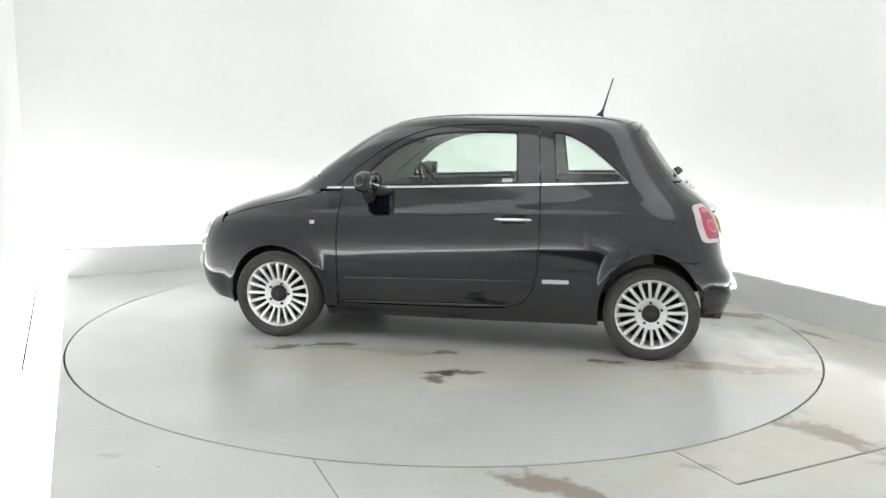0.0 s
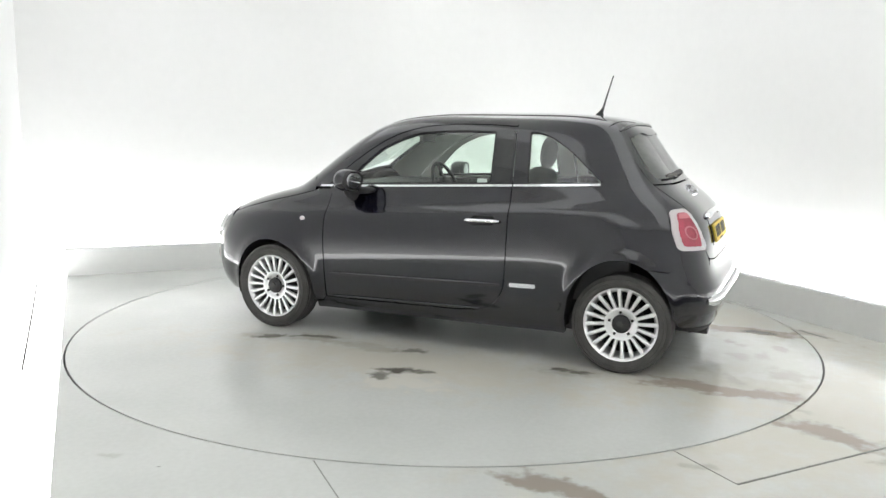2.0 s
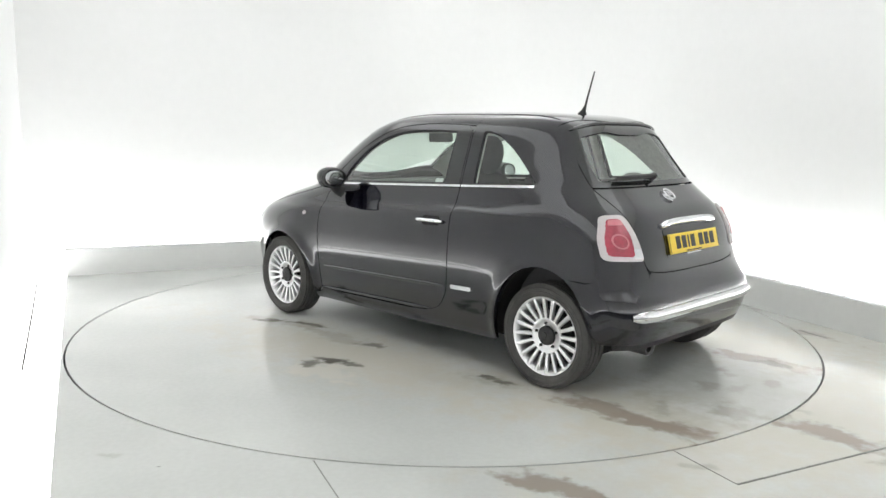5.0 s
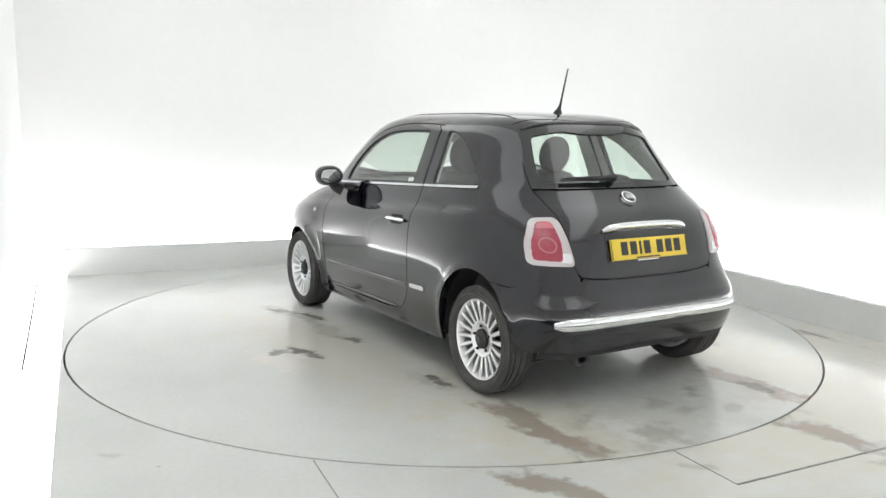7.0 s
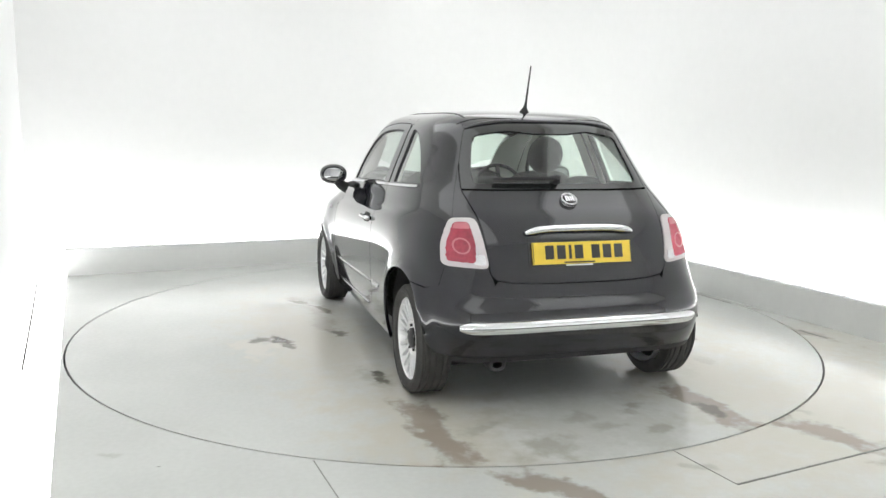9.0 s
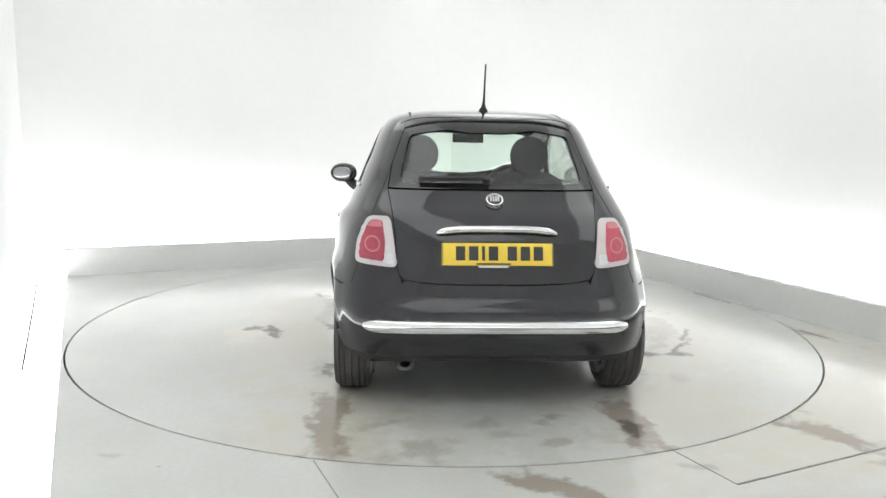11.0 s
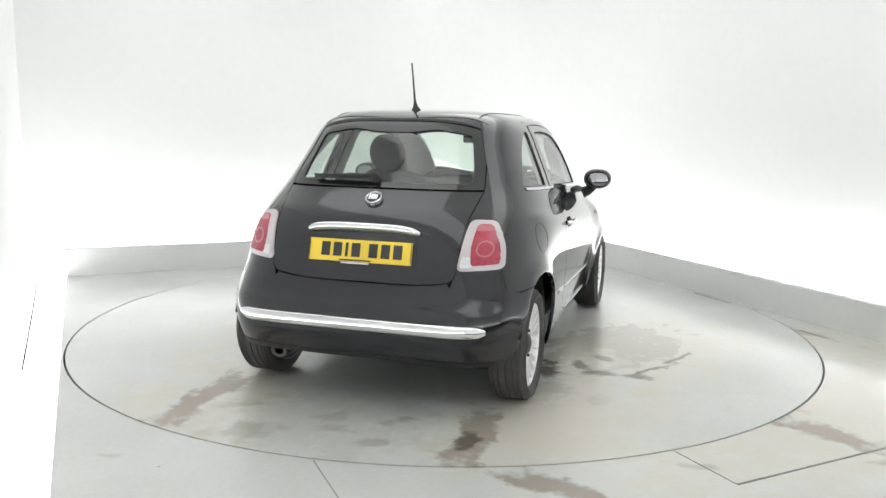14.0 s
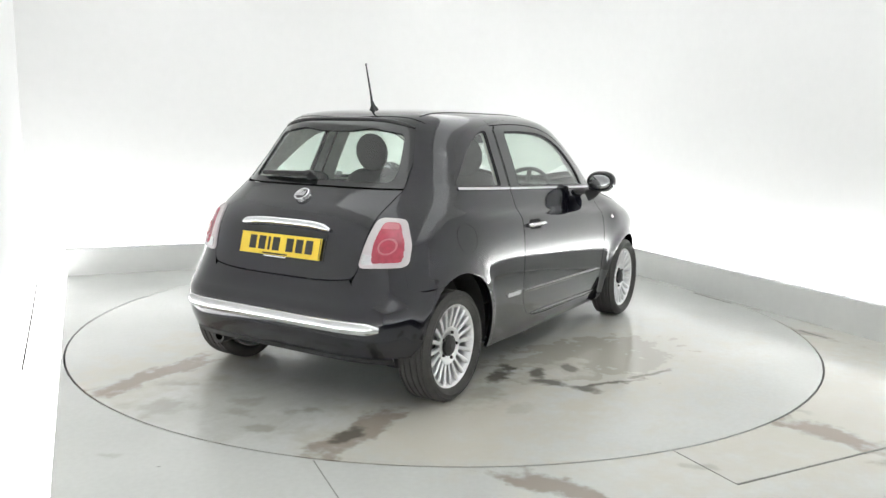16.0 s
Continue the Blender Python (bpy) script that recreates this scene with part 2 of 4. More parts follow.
def table(rows):
    """A smooth function of the height, from rows of (height, value)."""
    r = sorted((math.sqrt(TOP - z), v) for z, v in rows)
    qs, vs = np.array([a for a, _ in r]), np.array([b for _, b in r])
    h, d = np.diff(qs), np.diff(vs) / np.diff(qs)
    m = np.concatenate([[d[0]], (d[:-1] * h[1:] + d[1:] * h[:-1]) / (h[1:] + h[:-1]), [d[-1]]])
    fine = np.linspace(0, 1.2, 1201)
    q = np.clip(fine, qs[0], qs[-1])
    i = np.clip(np.searchsorted(qs, q) - 1, 0, len(h) - 1)
    u = (q - qs[i]) / h[i]
    val = (vs[i] * (1 + 2 * u) * (1 - u) ** 2 + vs[i + 1] * u * u * (3 - 2 * u) + h[i] * (m[i] * u * (1 - u) ** 2 + m[i + 1] * u * u * (u - 1)))
    val = val + np.where(fine < qs[0], (fine - qs[0]) * m[0], 0)
    k = np.exp(-0.5 * (np.arange(-24, 25) / 7.0) ** 2)
    ext = np.concatenate([2 * val[0] - val[24:0:-1], val, np.full(24, val[-1])])
    val = np.convolve(ext, k / k.sum(), "valid")
    return lambda z: np.interp(np.sqrt(np.clip(TOP - z, 0, None)), fine, val)


HALF = table([(0.10, 0.68), (0.17, 0.745), (0.25, 0.768), (0.35, 0.786), (0.45, 0.798), (0.55, 0.8055), (0.62, 0.808), (0.69, 0.806), (0.75, 0.7995), (0.80, 0.790), (0.83, 0.780), (0.848, 0.766),
              (0.868, 0.746), (0.89, 0.735), (0.93, 0.719), (0.97, 0.703), (1.0, 0.690), (1.1, 0.655), (1.2, 0.615), (1.28, 0.582), (1.32, 0.562), (1.35, 0.540), (1.38, 0.508),
              (1.40, 0.470), (1.41, 0.438), (1.42, 0.385), (1.43, 0.285), (1.436, 0.18), (1.44, 0.0)])
# the same without the shoulder's ledge, for the rounded tail
HALF_TAIL = table([(0.10, 0.68), (0.17, 0.745), (0.25, 0.768), (0.35, 0.786), (0.45, 0.798), (0.55, 0.8055), (0.62, 0.807), (0.69, 0.802), (0.75, 0.790), (0.82, 0.766), (0.90, 0.733), (1.0, 0.690), (1.1, 0.655),
                   (1.2, 0.615), (1.28, 0.582), (1.32, 0.562), (1.35, 0.540), (1.38, 0.508), (1.40, 0.470), (1.41, 0.438), (1.42, 0.385), (1.43, 0.285), (1.436, 0.18), (1.44, 0.0)])
REAR = table([(0.10, -1.46), (0.17, -1.53), (0.25, -1.60), (0.32, -1.635), (0.40, -1.652), (0.46, -1.652), (0.50, -1.643), (0.54, -1.612), (0.58, -1.596), (0.64, -1.583), (0.72, -1.570), (0.80, -1.548), (0.86, -1.520),
              (0.92, -1.475), (0.98, -1.402), (1.03, -1.345), (1.1, -1.285), (1.2, -1.212), (1.3, -1.142), (1.35, -1.103), (1.38, -1.062), (1.40, -1.010), (1.41, -0.968), (1.42, -0.90),
              (1.43, -0.74), (1.436, -0.58), (1.44, -0.35)])
FRONT = table([(0.10, 1.70), (0.17, 1.74), (0.25, 1.81), (0.35, 1.84), (0.45, 1.84), (0.55, 1.825), (0.64, 1.79), (0.70, 1.755), (0.75, 1.69), (0.80, 1.59), (0.84, 1.48), (0.88, 1.34), (0.92, 1.19),
               (0.96, 1.125), (1.05, 1.005), (1.15, 0.87), (1.25, 0.725), (1.33, 0.58), (1.38, 0.43), (1.41, 0.235), (1.43, -0.01), (1.436, -0.14), (1.44, -0.35)])
FRONT_AXLE, REAR_AXLE, HUB_Z, TYRE_R = 1.138, -1.162, 0.275, 0.276
ARCHES = ((1.15, 0.275, 0.318, 0.318), (-1.15, 0.280, 0.296, 0.362))


def bell(z, lo, hi, soft):
    return 1 / (1 + np.exp(-(z - lo) / soft)) / (1 + np.exp((z - hi) / soft))


def half_width(x, z):
    zt = z + 0.062 * x * bell(z, 0.62, 1.08, 0.05)
    k = bell(x, -1.08, 9, 0.05)
    w = k * HALF(zt) + (1 - k) * HALF_TAIL(zt) + 0.040 * bell(x, 0.90, 9, 0.07) * bell(z, 0, 0.85, 0.05)
    for ax, az, rx, rz in ARCHES:
        r = np.hypot((x - ax) / rx, (z - az) / rz)
        w = w + 0.018 * np.exp(-((r - 1) / 0.14) ** 2) * bell(z, 0.15, 0.75, 0.03)
    return w


def power_at(x, z):
    nf = 5.2 - 0.2 * bell(z, 0.98, 9, 0.04)
    return np.where(x < XM, 4.2 + 2.0 * bell(z, -9, 0.62, 0.06), nf)


def skin_value(x, y, z):
    n = power_at(x, z)
    end = np.where(x < XM, REAR(z), FRONT(z)) - XM
    t = np.clip((x - XM) / np.where(np.abs(end) < 1e-3, 1e-3, end), 0, 5)
    return (np.abs(y) / half_width(x, z)) ** n + t ** n - 1


def skin_normal(p):
    x, y, z = p.T
    e = 4e-4
    g = np.stack([skin_value(x + e, y, z) - skin_value(x - e, y, z), skin_value(x, y + e, z) - skin_value(x, y - e, z),
                  skin_value(x, y, z + e) - skin_value(x, y, z - e)], 1)
    return g / np.linalg.norm(g, axis=1, keepdims=True)


def side_y(x, z):
    n = power_at(x, z)
    end = np.where(x < XM, REAR(z), FRONT(z)) - XM
    t = np.clip((x - XM) / end, 0, 1)
    return half_width(x, z) * np.clip(1 - t ** n, 0, 1) ** (1 / n)


def solve(fn, lo, hi):
    """Where fn, negative at lo and positive at hi, is nought."""
    lo, hi = np.array(lo, float), np.array(hi, float)
    for _ in range(46):
        mid = (lo + hi) / 2
        out = fn(mid) > 0
        hi, lo = np.where(out, mid, hi), np.where(out, lo, mid)
    return (lo + hi) / 2


def lift(kind, ab):
    """Points of the skin over a flat outline. side: (x, z); rear and front: (y, z); top: (x, y)."""
    a, b = ab[:, 0], ab[:, 1]
    o = np.ones(len(a))
    if kind == "side":
        return np.stack([a, side_y(a, b), b], 1)
    if kind == "rear":
        return np.stack([solve(lambda x: skin_value(x, a, b), XM * o, -1.9 * o), a, b], 1)
    if kind == "front":
        return np.stack([solve(lambda x: skin_value(x, a, b), XM * o + 1e-3, 2.2 * o), a, b], 1)
    return np.stack([a, b, solve(lambda z: skin_value(a, b, z), 0.62 * o, TOP * o)], 1)


def patch(kind, outline, holes=(), off=0.0, thick=0.012, step=0.03, dome=0.0):
    """A panel of the skin with a turned-in rim: points, faces and the normals at their corners. dome raises its middle."""
    ab, f = flat_mesh(outline, holes, step)
    p = lift(kind, ab)
    n = skin_normal(p)
    p = p + n * off
    tri = p[f]
    g = np.cross(tri[:, 1] - tri[:, 0], tri[:, 2] - tri[:, 0])
    flip = (g * n[f].mean(1)).sum(1) < 0
    f[flip] = f[flip][:, ::-1]
    count = {}
    for t in f:
        for i in range(3):
            e = (t[i], t[(i + 1) % 3])
            count[e] = True
    verts, faces, norms = p.tolist(), [tuple(t) for t in f], [n[i] for t in f for i in t]
    edge = [e for e in count if (e[1], e[0]) not in count]
    if dome:
        ring = np.array(sorted({i for e in edge for i in e}))
        d = np.array([np.min(np.linalg.norm(p[ring] - q, axis=1)) for q in p])
        raised = p + n * (dome * np.minimum(1, d / (dome * 2.5)) ** 0.5)[:, None]
        verts = raised.tolist()
        p = raised
    if thick:
        for i, j in edge:
            k = len(verts)
            quad = [p[j], p[i], p[i] - n[i] * thick, p[j] - n[j] * thick]
            fn = np.cross(quad[1] - quad[0], quad[2] - quad[0])
            fn = fn / (np.linalg.norm(fn) + 1e-12)
            verts += [q.tolist() for q in quad]
            faces.append((k, k + 1, k + 2, k + 3))
            norms += [fn] * 4
    return verts, faces, norms


def skin_part(name, patches, mat, parent, label="", mirror=False, analytic=True):
    verts, faces, norms = [], [], []
    for v, f, n in patches:
        k = len(verts)
        if mirror:
            verts += [(a, -b, c) for a, b, c in v]
            for t in f:
                faces.append(tuple(k + i for i in t[::-1]))
            i = 0
            for t in f:
                norms += [(q[0], -q[1], q[2]) for q in n[i:i + len(t)][::-1]]
                i += len(t)
        else:
            verts += v
            faces += [tuple(k + i for i in t) for t in f]
            norms += [tuple(q) for q in n]
    mesh = bpy.data.meshes.new(name)
    mesh.from_pydata(verts, [], faces)
    mesh.shade_smooth()
    if analytic:
        mesh.normals_split_custom_set([Vector(q) for q in norms])
    else:
        mesh.set_sharp_from_angle(angle=radians(50))
    return link(name, mesh, mat, parent, label)


def bar_on_skin(kind, line, half, depth, off=0.0, n=8):
    """A rounded bar laid along a line of the skin, tapering at its ends."""
    p = lift(kind, np.array(line, float))
    nn = skin_normal(p)
    bm = bmesh.new()
    rings = []
    m = len(p)
    for i in range(m):
        d = p[min(i + 1, m - 1)] - p[max(i - 1, 0)]
        d = d / np.linalg.norm(d)
        u = np.cross(nn[i], d)
        e = min(i, m - 1 - i) / 2.0
        s = min(1.0, 0.45 + 0.55 * math.sqrt(min(e, 1.0)))
        ring = []
        for k in range(n + 1):
            a = math.pi * k / n
            ring.append(bm.verts.new(p[i] + nn[i] * (off + depth * s * math.sin(a) ** 0.7) + u * half * s * math.cos(a)))
        rings.append(ring)
    for a, b in zip(rings, rings[1:]):
        for k in range(n):
            bm.faces.new((a[k], a[k + 1], b[k + 1], b[k]))
    bm.faces.new(rings[0])
    bm.faces.new(rings[-1][::-1])
    return bm


# ---- the booth: a white box, turned against the camera ----
TURN = 24.6
ROOM = pose(0, 0, 0, 0, 0, TURN)
U0, U1, V0, V1, HIGH = -2.74, 2.80, -5.55, 3.05, 3.3
EDGE_FRONT, EDGE_LEFT, CURB_U, CURB_V, CURB_H = -2.40, -2.435, 2.425, 2.61, 0.24
RADIUS = 2.40
DARK_FLOOR_V = -3.25


def room_part(name, bm, mat, label="", parent=None, smooth=False):
    bmesh.ops.transform(bm, matrix=ROOM, verts=bm.verts)
    return part(name, bm, mat, parent, label, smooth)


def block(u0, u1, v0, v1, z0, z1, bevel=0.0):
    return box_bm((u1 - u0, v1 - v0, z1 - z0), pose((u0 + u1) / 2, (v0 + v1) / 2, (z0 + z1) / 2), bevel)


def circle(r, n=160):
    return [(r * math.cos(2 * math.pi * k / n), r * math.sin(2 * math.pi * k / n)) for k in range(n)]


def slab(name, outline, holes, z0, z1, mat, kind="structure", label="", category=""):
    """A flat slab with holes and thickness."""
    v, f = flat_mesh(outline, holes, 0.12, lattice=False)
    bm = bmesh.new()
    vs = [bm.verts.new((a, b, z1)) for a, b in v]
    for t in f:
        bm.faces.new([vs[i] for i in t])
    bmesh.ops.recalc_face_normals(bm, faces=bm.faces)
    r = bmesh.ops.extrude_face_region(bm, geom=bm.faces[:])
    bmesh.ops.translate(bm, verts=[g for g in r["geom"] if isinstance(g, bmesh.types.BMVert)], vec=(0, 0, z0 - z1))
    return tagged(part(name, bm, mat, smooth=False), label, category, kind=kind)


def uv(u, v):
    p = ROOM @ Vector((u, v, 0))
    return (p.x, p.y)


def build_booth():
    still = [(1.75, -1.75, 1.30, 0.85, 30, 0.75, BEIGE), (2.45, -0.3, 0.5, 0.5, 0, 0.6, BEIGE), (0.45, -2.57, 0.30, 0.085, -38, 0.85, BROWN), (1.76, -1.99, 0.30, 0.105, -50, 0.8, BROWN), (1.98, -2.38, 0.22, 0.11, -50, 0.6, BROWN),
             # the first two paint in shadow smears along the side kerb's foot
             (2.47, -0.20, 0.25, 0.05, -60, 0.6, DAMP_SHADE), (2.22, 0.82, 0.30, 0.04, -66, 0.6, DAMP_SHADE), (1.06, -2.37, 0.05, 0.03, 0, 0.5, DAMP_SHADE), (-1.11, -2.46, 0.014, 0.01, 0, 0.6, DARK),
             (-1.35, -2.33, 0.05, 0.035, 0, 0.4, DAMP_SHADE), (1.75, -1.70, 0.07, 0.03, -30, 0.5, DAMP_SHADE)]
    floor = slab("floor", [uv(EDGE_FRONT, DARK_FLOOR_V), uv(CURB_U, DARK_FLOOR_V), uv(CURB_U, CURB_V), uv(EDGE_LEFT, CURB_V)], [circle(RADIUS + 0.005)], -0.12, 0.0,
                 floor_material("floor_paint", FLOOR, still), label="pale grey painted concrete floor round the turntable")
    for a, b, w in (((-0.517, -2.362), (-0.30, -2.84), 0.004), ((0.98, -2.20), (1.135, -2.512), 0.003), ((1.135, -2.512), (2.22, -1.978), 0.010),
                    # these two are no joints: shadow smears by the side kerb, drawn as strips
                    ((2.44, -0.10), (2.531, -0.299), 0.02), ((2.09, 1.10), (2.26, 0.72), 0.014)):
        d = Vector(b) - Vector(a)
        m = Matrix.Translation(((a[0] + b[0]) / 2, (a[1] + b[1]) / 2, 0.0005)) @ Matrix.Rotation(math.atan2(d.y, d.x), 4, "Z")
        part("floor_line", box_bm((d.length, w, 0.003), m), M_floor_line, floor, "dark floor line, for dirt-filled plate joints and painted shadow smears", smooth=False)
    # unseen floor, added dark so the car's lower body reflects black
    mat = room_part("unseen_dark_floor", block(EDGE_LEFT, CURB_U, V0, DARK_FLOOR_V - 0.004, -0.12, -0.004), M_dark_floor)
    tagged(mat, "unseen dark floor added for the lower body's reflections", "floor", kind="structure")
    pit = part("turntable_pit", box_bm((4.9, 4.9, 0.02), pose(0, 0, -0.16)), M_gap, smooth=False)
    tagged(pit, "dark pit under the turntable", "pit", kind="structure")
    for name, b, lab in (("curb_back", (EDGE_LEFT, CURB_U + 0.06, CURB_V, CURB_V + 0.06, -0.1, CURB_H), "low pale grey painted kerb along the back wall"),
                         ("curb_side", (CURB_U, CURB_U + 0.06, V0, CURB_V - 0.003, -0.1, CURB_H), "low pale grey painted kerb along the side wall"),
                         ("curb_front", (EDGE_LEFT, CURB_U - 0.003, V0 + 0.28, V0 + 0.34, 0.0, CURB_H), "low pale grey painted kerb along the front wall")):
        tagged(room_part(name, block(*b, bevel=0.008), M_curb), lab, "kerb", kind="structure")
    # walls: one rounded back corner
    w = 0.12
    r, n = 0.7, 10
    inner = [(U0, V0), (U0, V1)] + [(U1 - r + r * math.sin(a), V1 - r + r * math.cos(a)) for a in (math.pi / 2 * k / n for k in range(n + 1))] + [(U1, V0)]

    def wall(name, line, mat=M_wall, label="plain white painted booth wall, brightly lit from below"):
        bm = bmesh.new()
        rows = []
        for i, (u, v) in enumerate(line):
            p, q = line[max(i - 1, 0)], line[min(i + 1, len(line) - 1)]
            d = (Vector(q) - Vector(p)).normalized()
            o = (u - d.y * w, v + d.x * w)
            rows.append([bm.verts.new((a, b, z)) for a, b, z in ((u, v, -0.1), (u, v, HIGH), (*o, HIGH), (*o, -0.1))])
        for a, b in zip(rows, rows[1:]):
            for k in range(4):
                bm.faces.new((a[k], a[(k + 1) % 4], b[(k + 1) % 4], b[k]))
        bm.faces.new(rows[0])
        bm.faces.new(rows[-1][::-1])
        tagged(room_part(name, bm, mat, smooth=True), label, "wall", kind="structure")

    wall("wall_west", inner[:2])
    wall("wall_north_east", inner[1:])
    wall("wall_south", [(U1, V0), (U0, V0)])
    # unseen lamps: ceiling panels, tubes behind the kerbs; a floor strip with added glow
    tagged(room_part("ceiling", block(U0, U1, V0, V1, HIGH, HIGH + 0.1), M_wall), "white booth ceiling", "ceiling", kind="structure")
    # panels out of view, placed for the soft streaks in the car's paint
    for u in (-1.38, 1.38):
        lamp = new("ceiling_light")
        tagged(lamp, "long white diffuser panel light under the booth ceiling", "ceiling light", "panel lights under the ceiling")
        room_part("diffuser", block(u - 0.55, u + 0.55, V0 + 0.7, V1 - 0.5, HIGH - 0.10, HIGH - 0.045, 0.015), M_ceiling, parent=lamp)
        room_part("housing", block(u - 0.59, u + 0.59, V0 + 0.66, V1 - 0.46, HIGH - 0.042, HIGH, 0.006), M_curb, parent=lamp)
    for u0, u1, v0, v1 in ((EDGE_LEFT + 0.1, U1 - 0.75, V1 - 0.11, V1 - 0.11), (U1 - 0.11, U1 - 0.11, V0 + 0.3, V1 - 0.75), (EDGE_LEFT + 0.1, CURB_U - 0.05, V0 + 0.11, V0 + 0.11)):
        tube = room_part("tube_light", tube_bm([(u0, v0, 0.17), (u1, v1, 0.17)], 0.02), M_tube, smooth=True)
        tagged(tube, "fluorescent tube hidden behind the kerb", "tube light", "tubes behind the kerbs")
    ledge = room_part("floor_trough", block(U0, EDGE_LEFT - 0.0, V0, V1, -0.12, -0.03), M_wall)
    tagged(ledge, "white trough floor beside the wall", "trough", kind="structure")
    trough = room_part("floor_behind_curb", block(EDGE_LEFT + 0.003, U1, CURB_V + 0.06, V1, -0.12, -0.03), M_wall)
    tagged(trough, "white trough floor behind the kerb", "trough", kind="structure")
    trough = room_part("floor_beside_curb", block(CURB_U + 0.06, U1, V0, CURB_V + 0.055, -0.12, -0.03), M_wall)
    tagged(trough, "white trough floor behind the kerb", "trough", kind="structure")
    # white strip made to glow so it and the wall beside it blow out
    strip = slab("glow_strip", [uv(U0 + 0.02, V0 + 0.4), uv(EDGE_LEFT - 0.004, V0 + 0.4), uv(EDGE_LEFT - 0.004, DARK_FLOOR_V), uv(EDGE_FRONT - 0.004, DARK_FLOOR_V + 0.004),
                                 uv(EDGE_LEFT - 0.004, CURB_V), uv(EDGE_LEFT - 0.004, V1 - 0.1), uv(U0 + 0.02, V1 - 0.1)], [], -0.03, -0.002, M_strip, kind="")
    tagged(strip, "white strip along the floor's edge with an added glow", "light strip")
    edge = room_part("cable", tube_bm([(-2.60, -0.2, 0.004), (-2.625, 1.2, 0.004), (-2.66, 2.73, 0.004)], 0.006), M_gap, smooth=True)
    tagged(edge, "thin dark cable lying on the white floor strip", "cable")


# ---- the turntable: its dirt and painted shade turn with it; places in the car's own axes ----
CAR_X, CAR_Y = -0.197, -0.130
MARK_X, MARK_Y = -0.197, -0.112


def turn_at(t):
    return 168.356 - 6.6495 * t - 0.01269 * t * t


def build_turntable():
    # dirt and painted shade in the car's axes, shifted to the table's
    marks = [(0.0, 1.10, 1.30, 0.40, 5, 0.8, BEIGE), (-1.65, 0.75, 0.65, 0.40, 0, 0.8, BEIGE), (-1.45, -0.95, 0.85, 0.50, 0, 0.8, BEIGE), (0.0, -1.25, 0.95, 0.60, 0, 0.8, BEIGE),
             # broad damp tone behind the car, with its shadow painted in
             (-1.85, 0.05, 0.45, 0.55, 0, 0.30, DAMP_SHADE),
             # tracks of the four tyres
             (-1.74, -0.64, 0.40, 0.095, 5, 0.80, BROWN), (-1.80, -0.62, 0.10, 0.05, 8, 0.75, DARK), (-1.73, 0.76, 0.42, 0.10, 1, 0.80, BROWN), (-1.86, 0.76, 0.26, 0.07, 1, 0.5, BROWN),
             (-1.05, -0.80, 0.24, 0.10, 5, 0.5, DAMP_SHADE),
             # drips beside the front wheel and the sill
             (1.00, 1.00, 0.11, 0.040, 50, 0.95, DARK), (0.82, 0.945, 0.12, 0.032, 20, 0.9, DARK), (0.69, 0.89, 0.10, 0.030, 25, 0.9, DARK), (0.85, 0.97, 0.34, 0.10, 14, 0.45, DAMP_SHADE),
             (-0.20, 1.42, 0.26, 0.13, 12, 0.7, PALE), (-0.05, 1.27, 0.10, 0.055, 12, 0.9, DARK), (-0.01, 1.39, 0.05, 0.06, 30, 0.7, DARK), (-0.18, 1.24, 0.07, 0.025, 12, 0.7, DARK),
             (0.04, 0.895, 0.10, 0.04, 10, 0.6, DARK), (0.35, 0.93, 0.30, 0.08, 5, 0.45, DAMP_SHADE), (-0.84, 0.84, 0.065, 0.035, 10, 0.95, DARK), (-0.985, 0.845, 0.060, 0.030, 12, 0.95, DARK), (-0.90, 0.87, 0.20, 0.07, 10, 0.5, DAMP_SHADE),
             # smears behind the bumper
             (-2.00, 0.32, 0.11, 0.13, 30, 0.65, DAMP_SHADE), (-1.74, 0.52, 0.05, 0.10, 20, 0.5, DAMP_SHADE), (-1.74, 0.06, 0.06, 0.09, 10, 0.6, DAMP_SHADE), (-1.69, -0.25, 0.045, 0.08, 30, 0.8, DAMP_SHADE), (-1.95, -0.245, 0.05, 0.06, 30, 0.7, DAMP_SHADE),
             (-1.88, -0.03, 0.05, 0.08, 0, 0.6, DAMP_SHADE),
             # the puddle beside the sill, with its dark ragged rim and a pale reflection painted in it
             (-0.06, -1.06, 0.60, 0.36, -25, 0.75, WET), (-0.40, -1.00, 0.30, 0.16, -20, 0.65, PALE), (-0.70, -0.78, 0.14, 0.05, 10, 0.85, DARK), (-0.55, -0.76, 0.08, 0.03, 40, 0.8, DARK), (-0.52, -0.93, 0.08, 0.05, 40, 0.75, DARK),
             (-0.63, -1.07, 0.06, 0.10, 10, 0.75, DARK), (-0.62, -1.24, 0.05, 0.10, 10, 0.75, DARK), (-0.46, -1.35, 0.16, 0.022, -38, 0.7, DARK), (-0.18, -1.48, 0.20, 0.022, -28, 0.6, DARK), (-0.33, -1.04, 0.08, 0.05, 60, 0.6, DARK),
             (-0.93, -0.86, 0.16, 0.08, 20, 0.55, DAMP_SHADE), (-1.09, -1.11, 0.10, 0.07, 0, 0.35, DAMP_SHADE)]
    marks = [(x + MARK_X, y + MARK_Y, a, b, r, s, c) for x, y, a, b, r, s, c in marks]
    ob = slab("turntable", circle(RADIUS - 0.006), [], -0.10, 0.0, floor_material("turntable_paint", FLOOR, marks), kind="")
    tagged(ob, "round pale grey turntable with brown tyre tracks and dark damp patches", "turntable")
    return ob


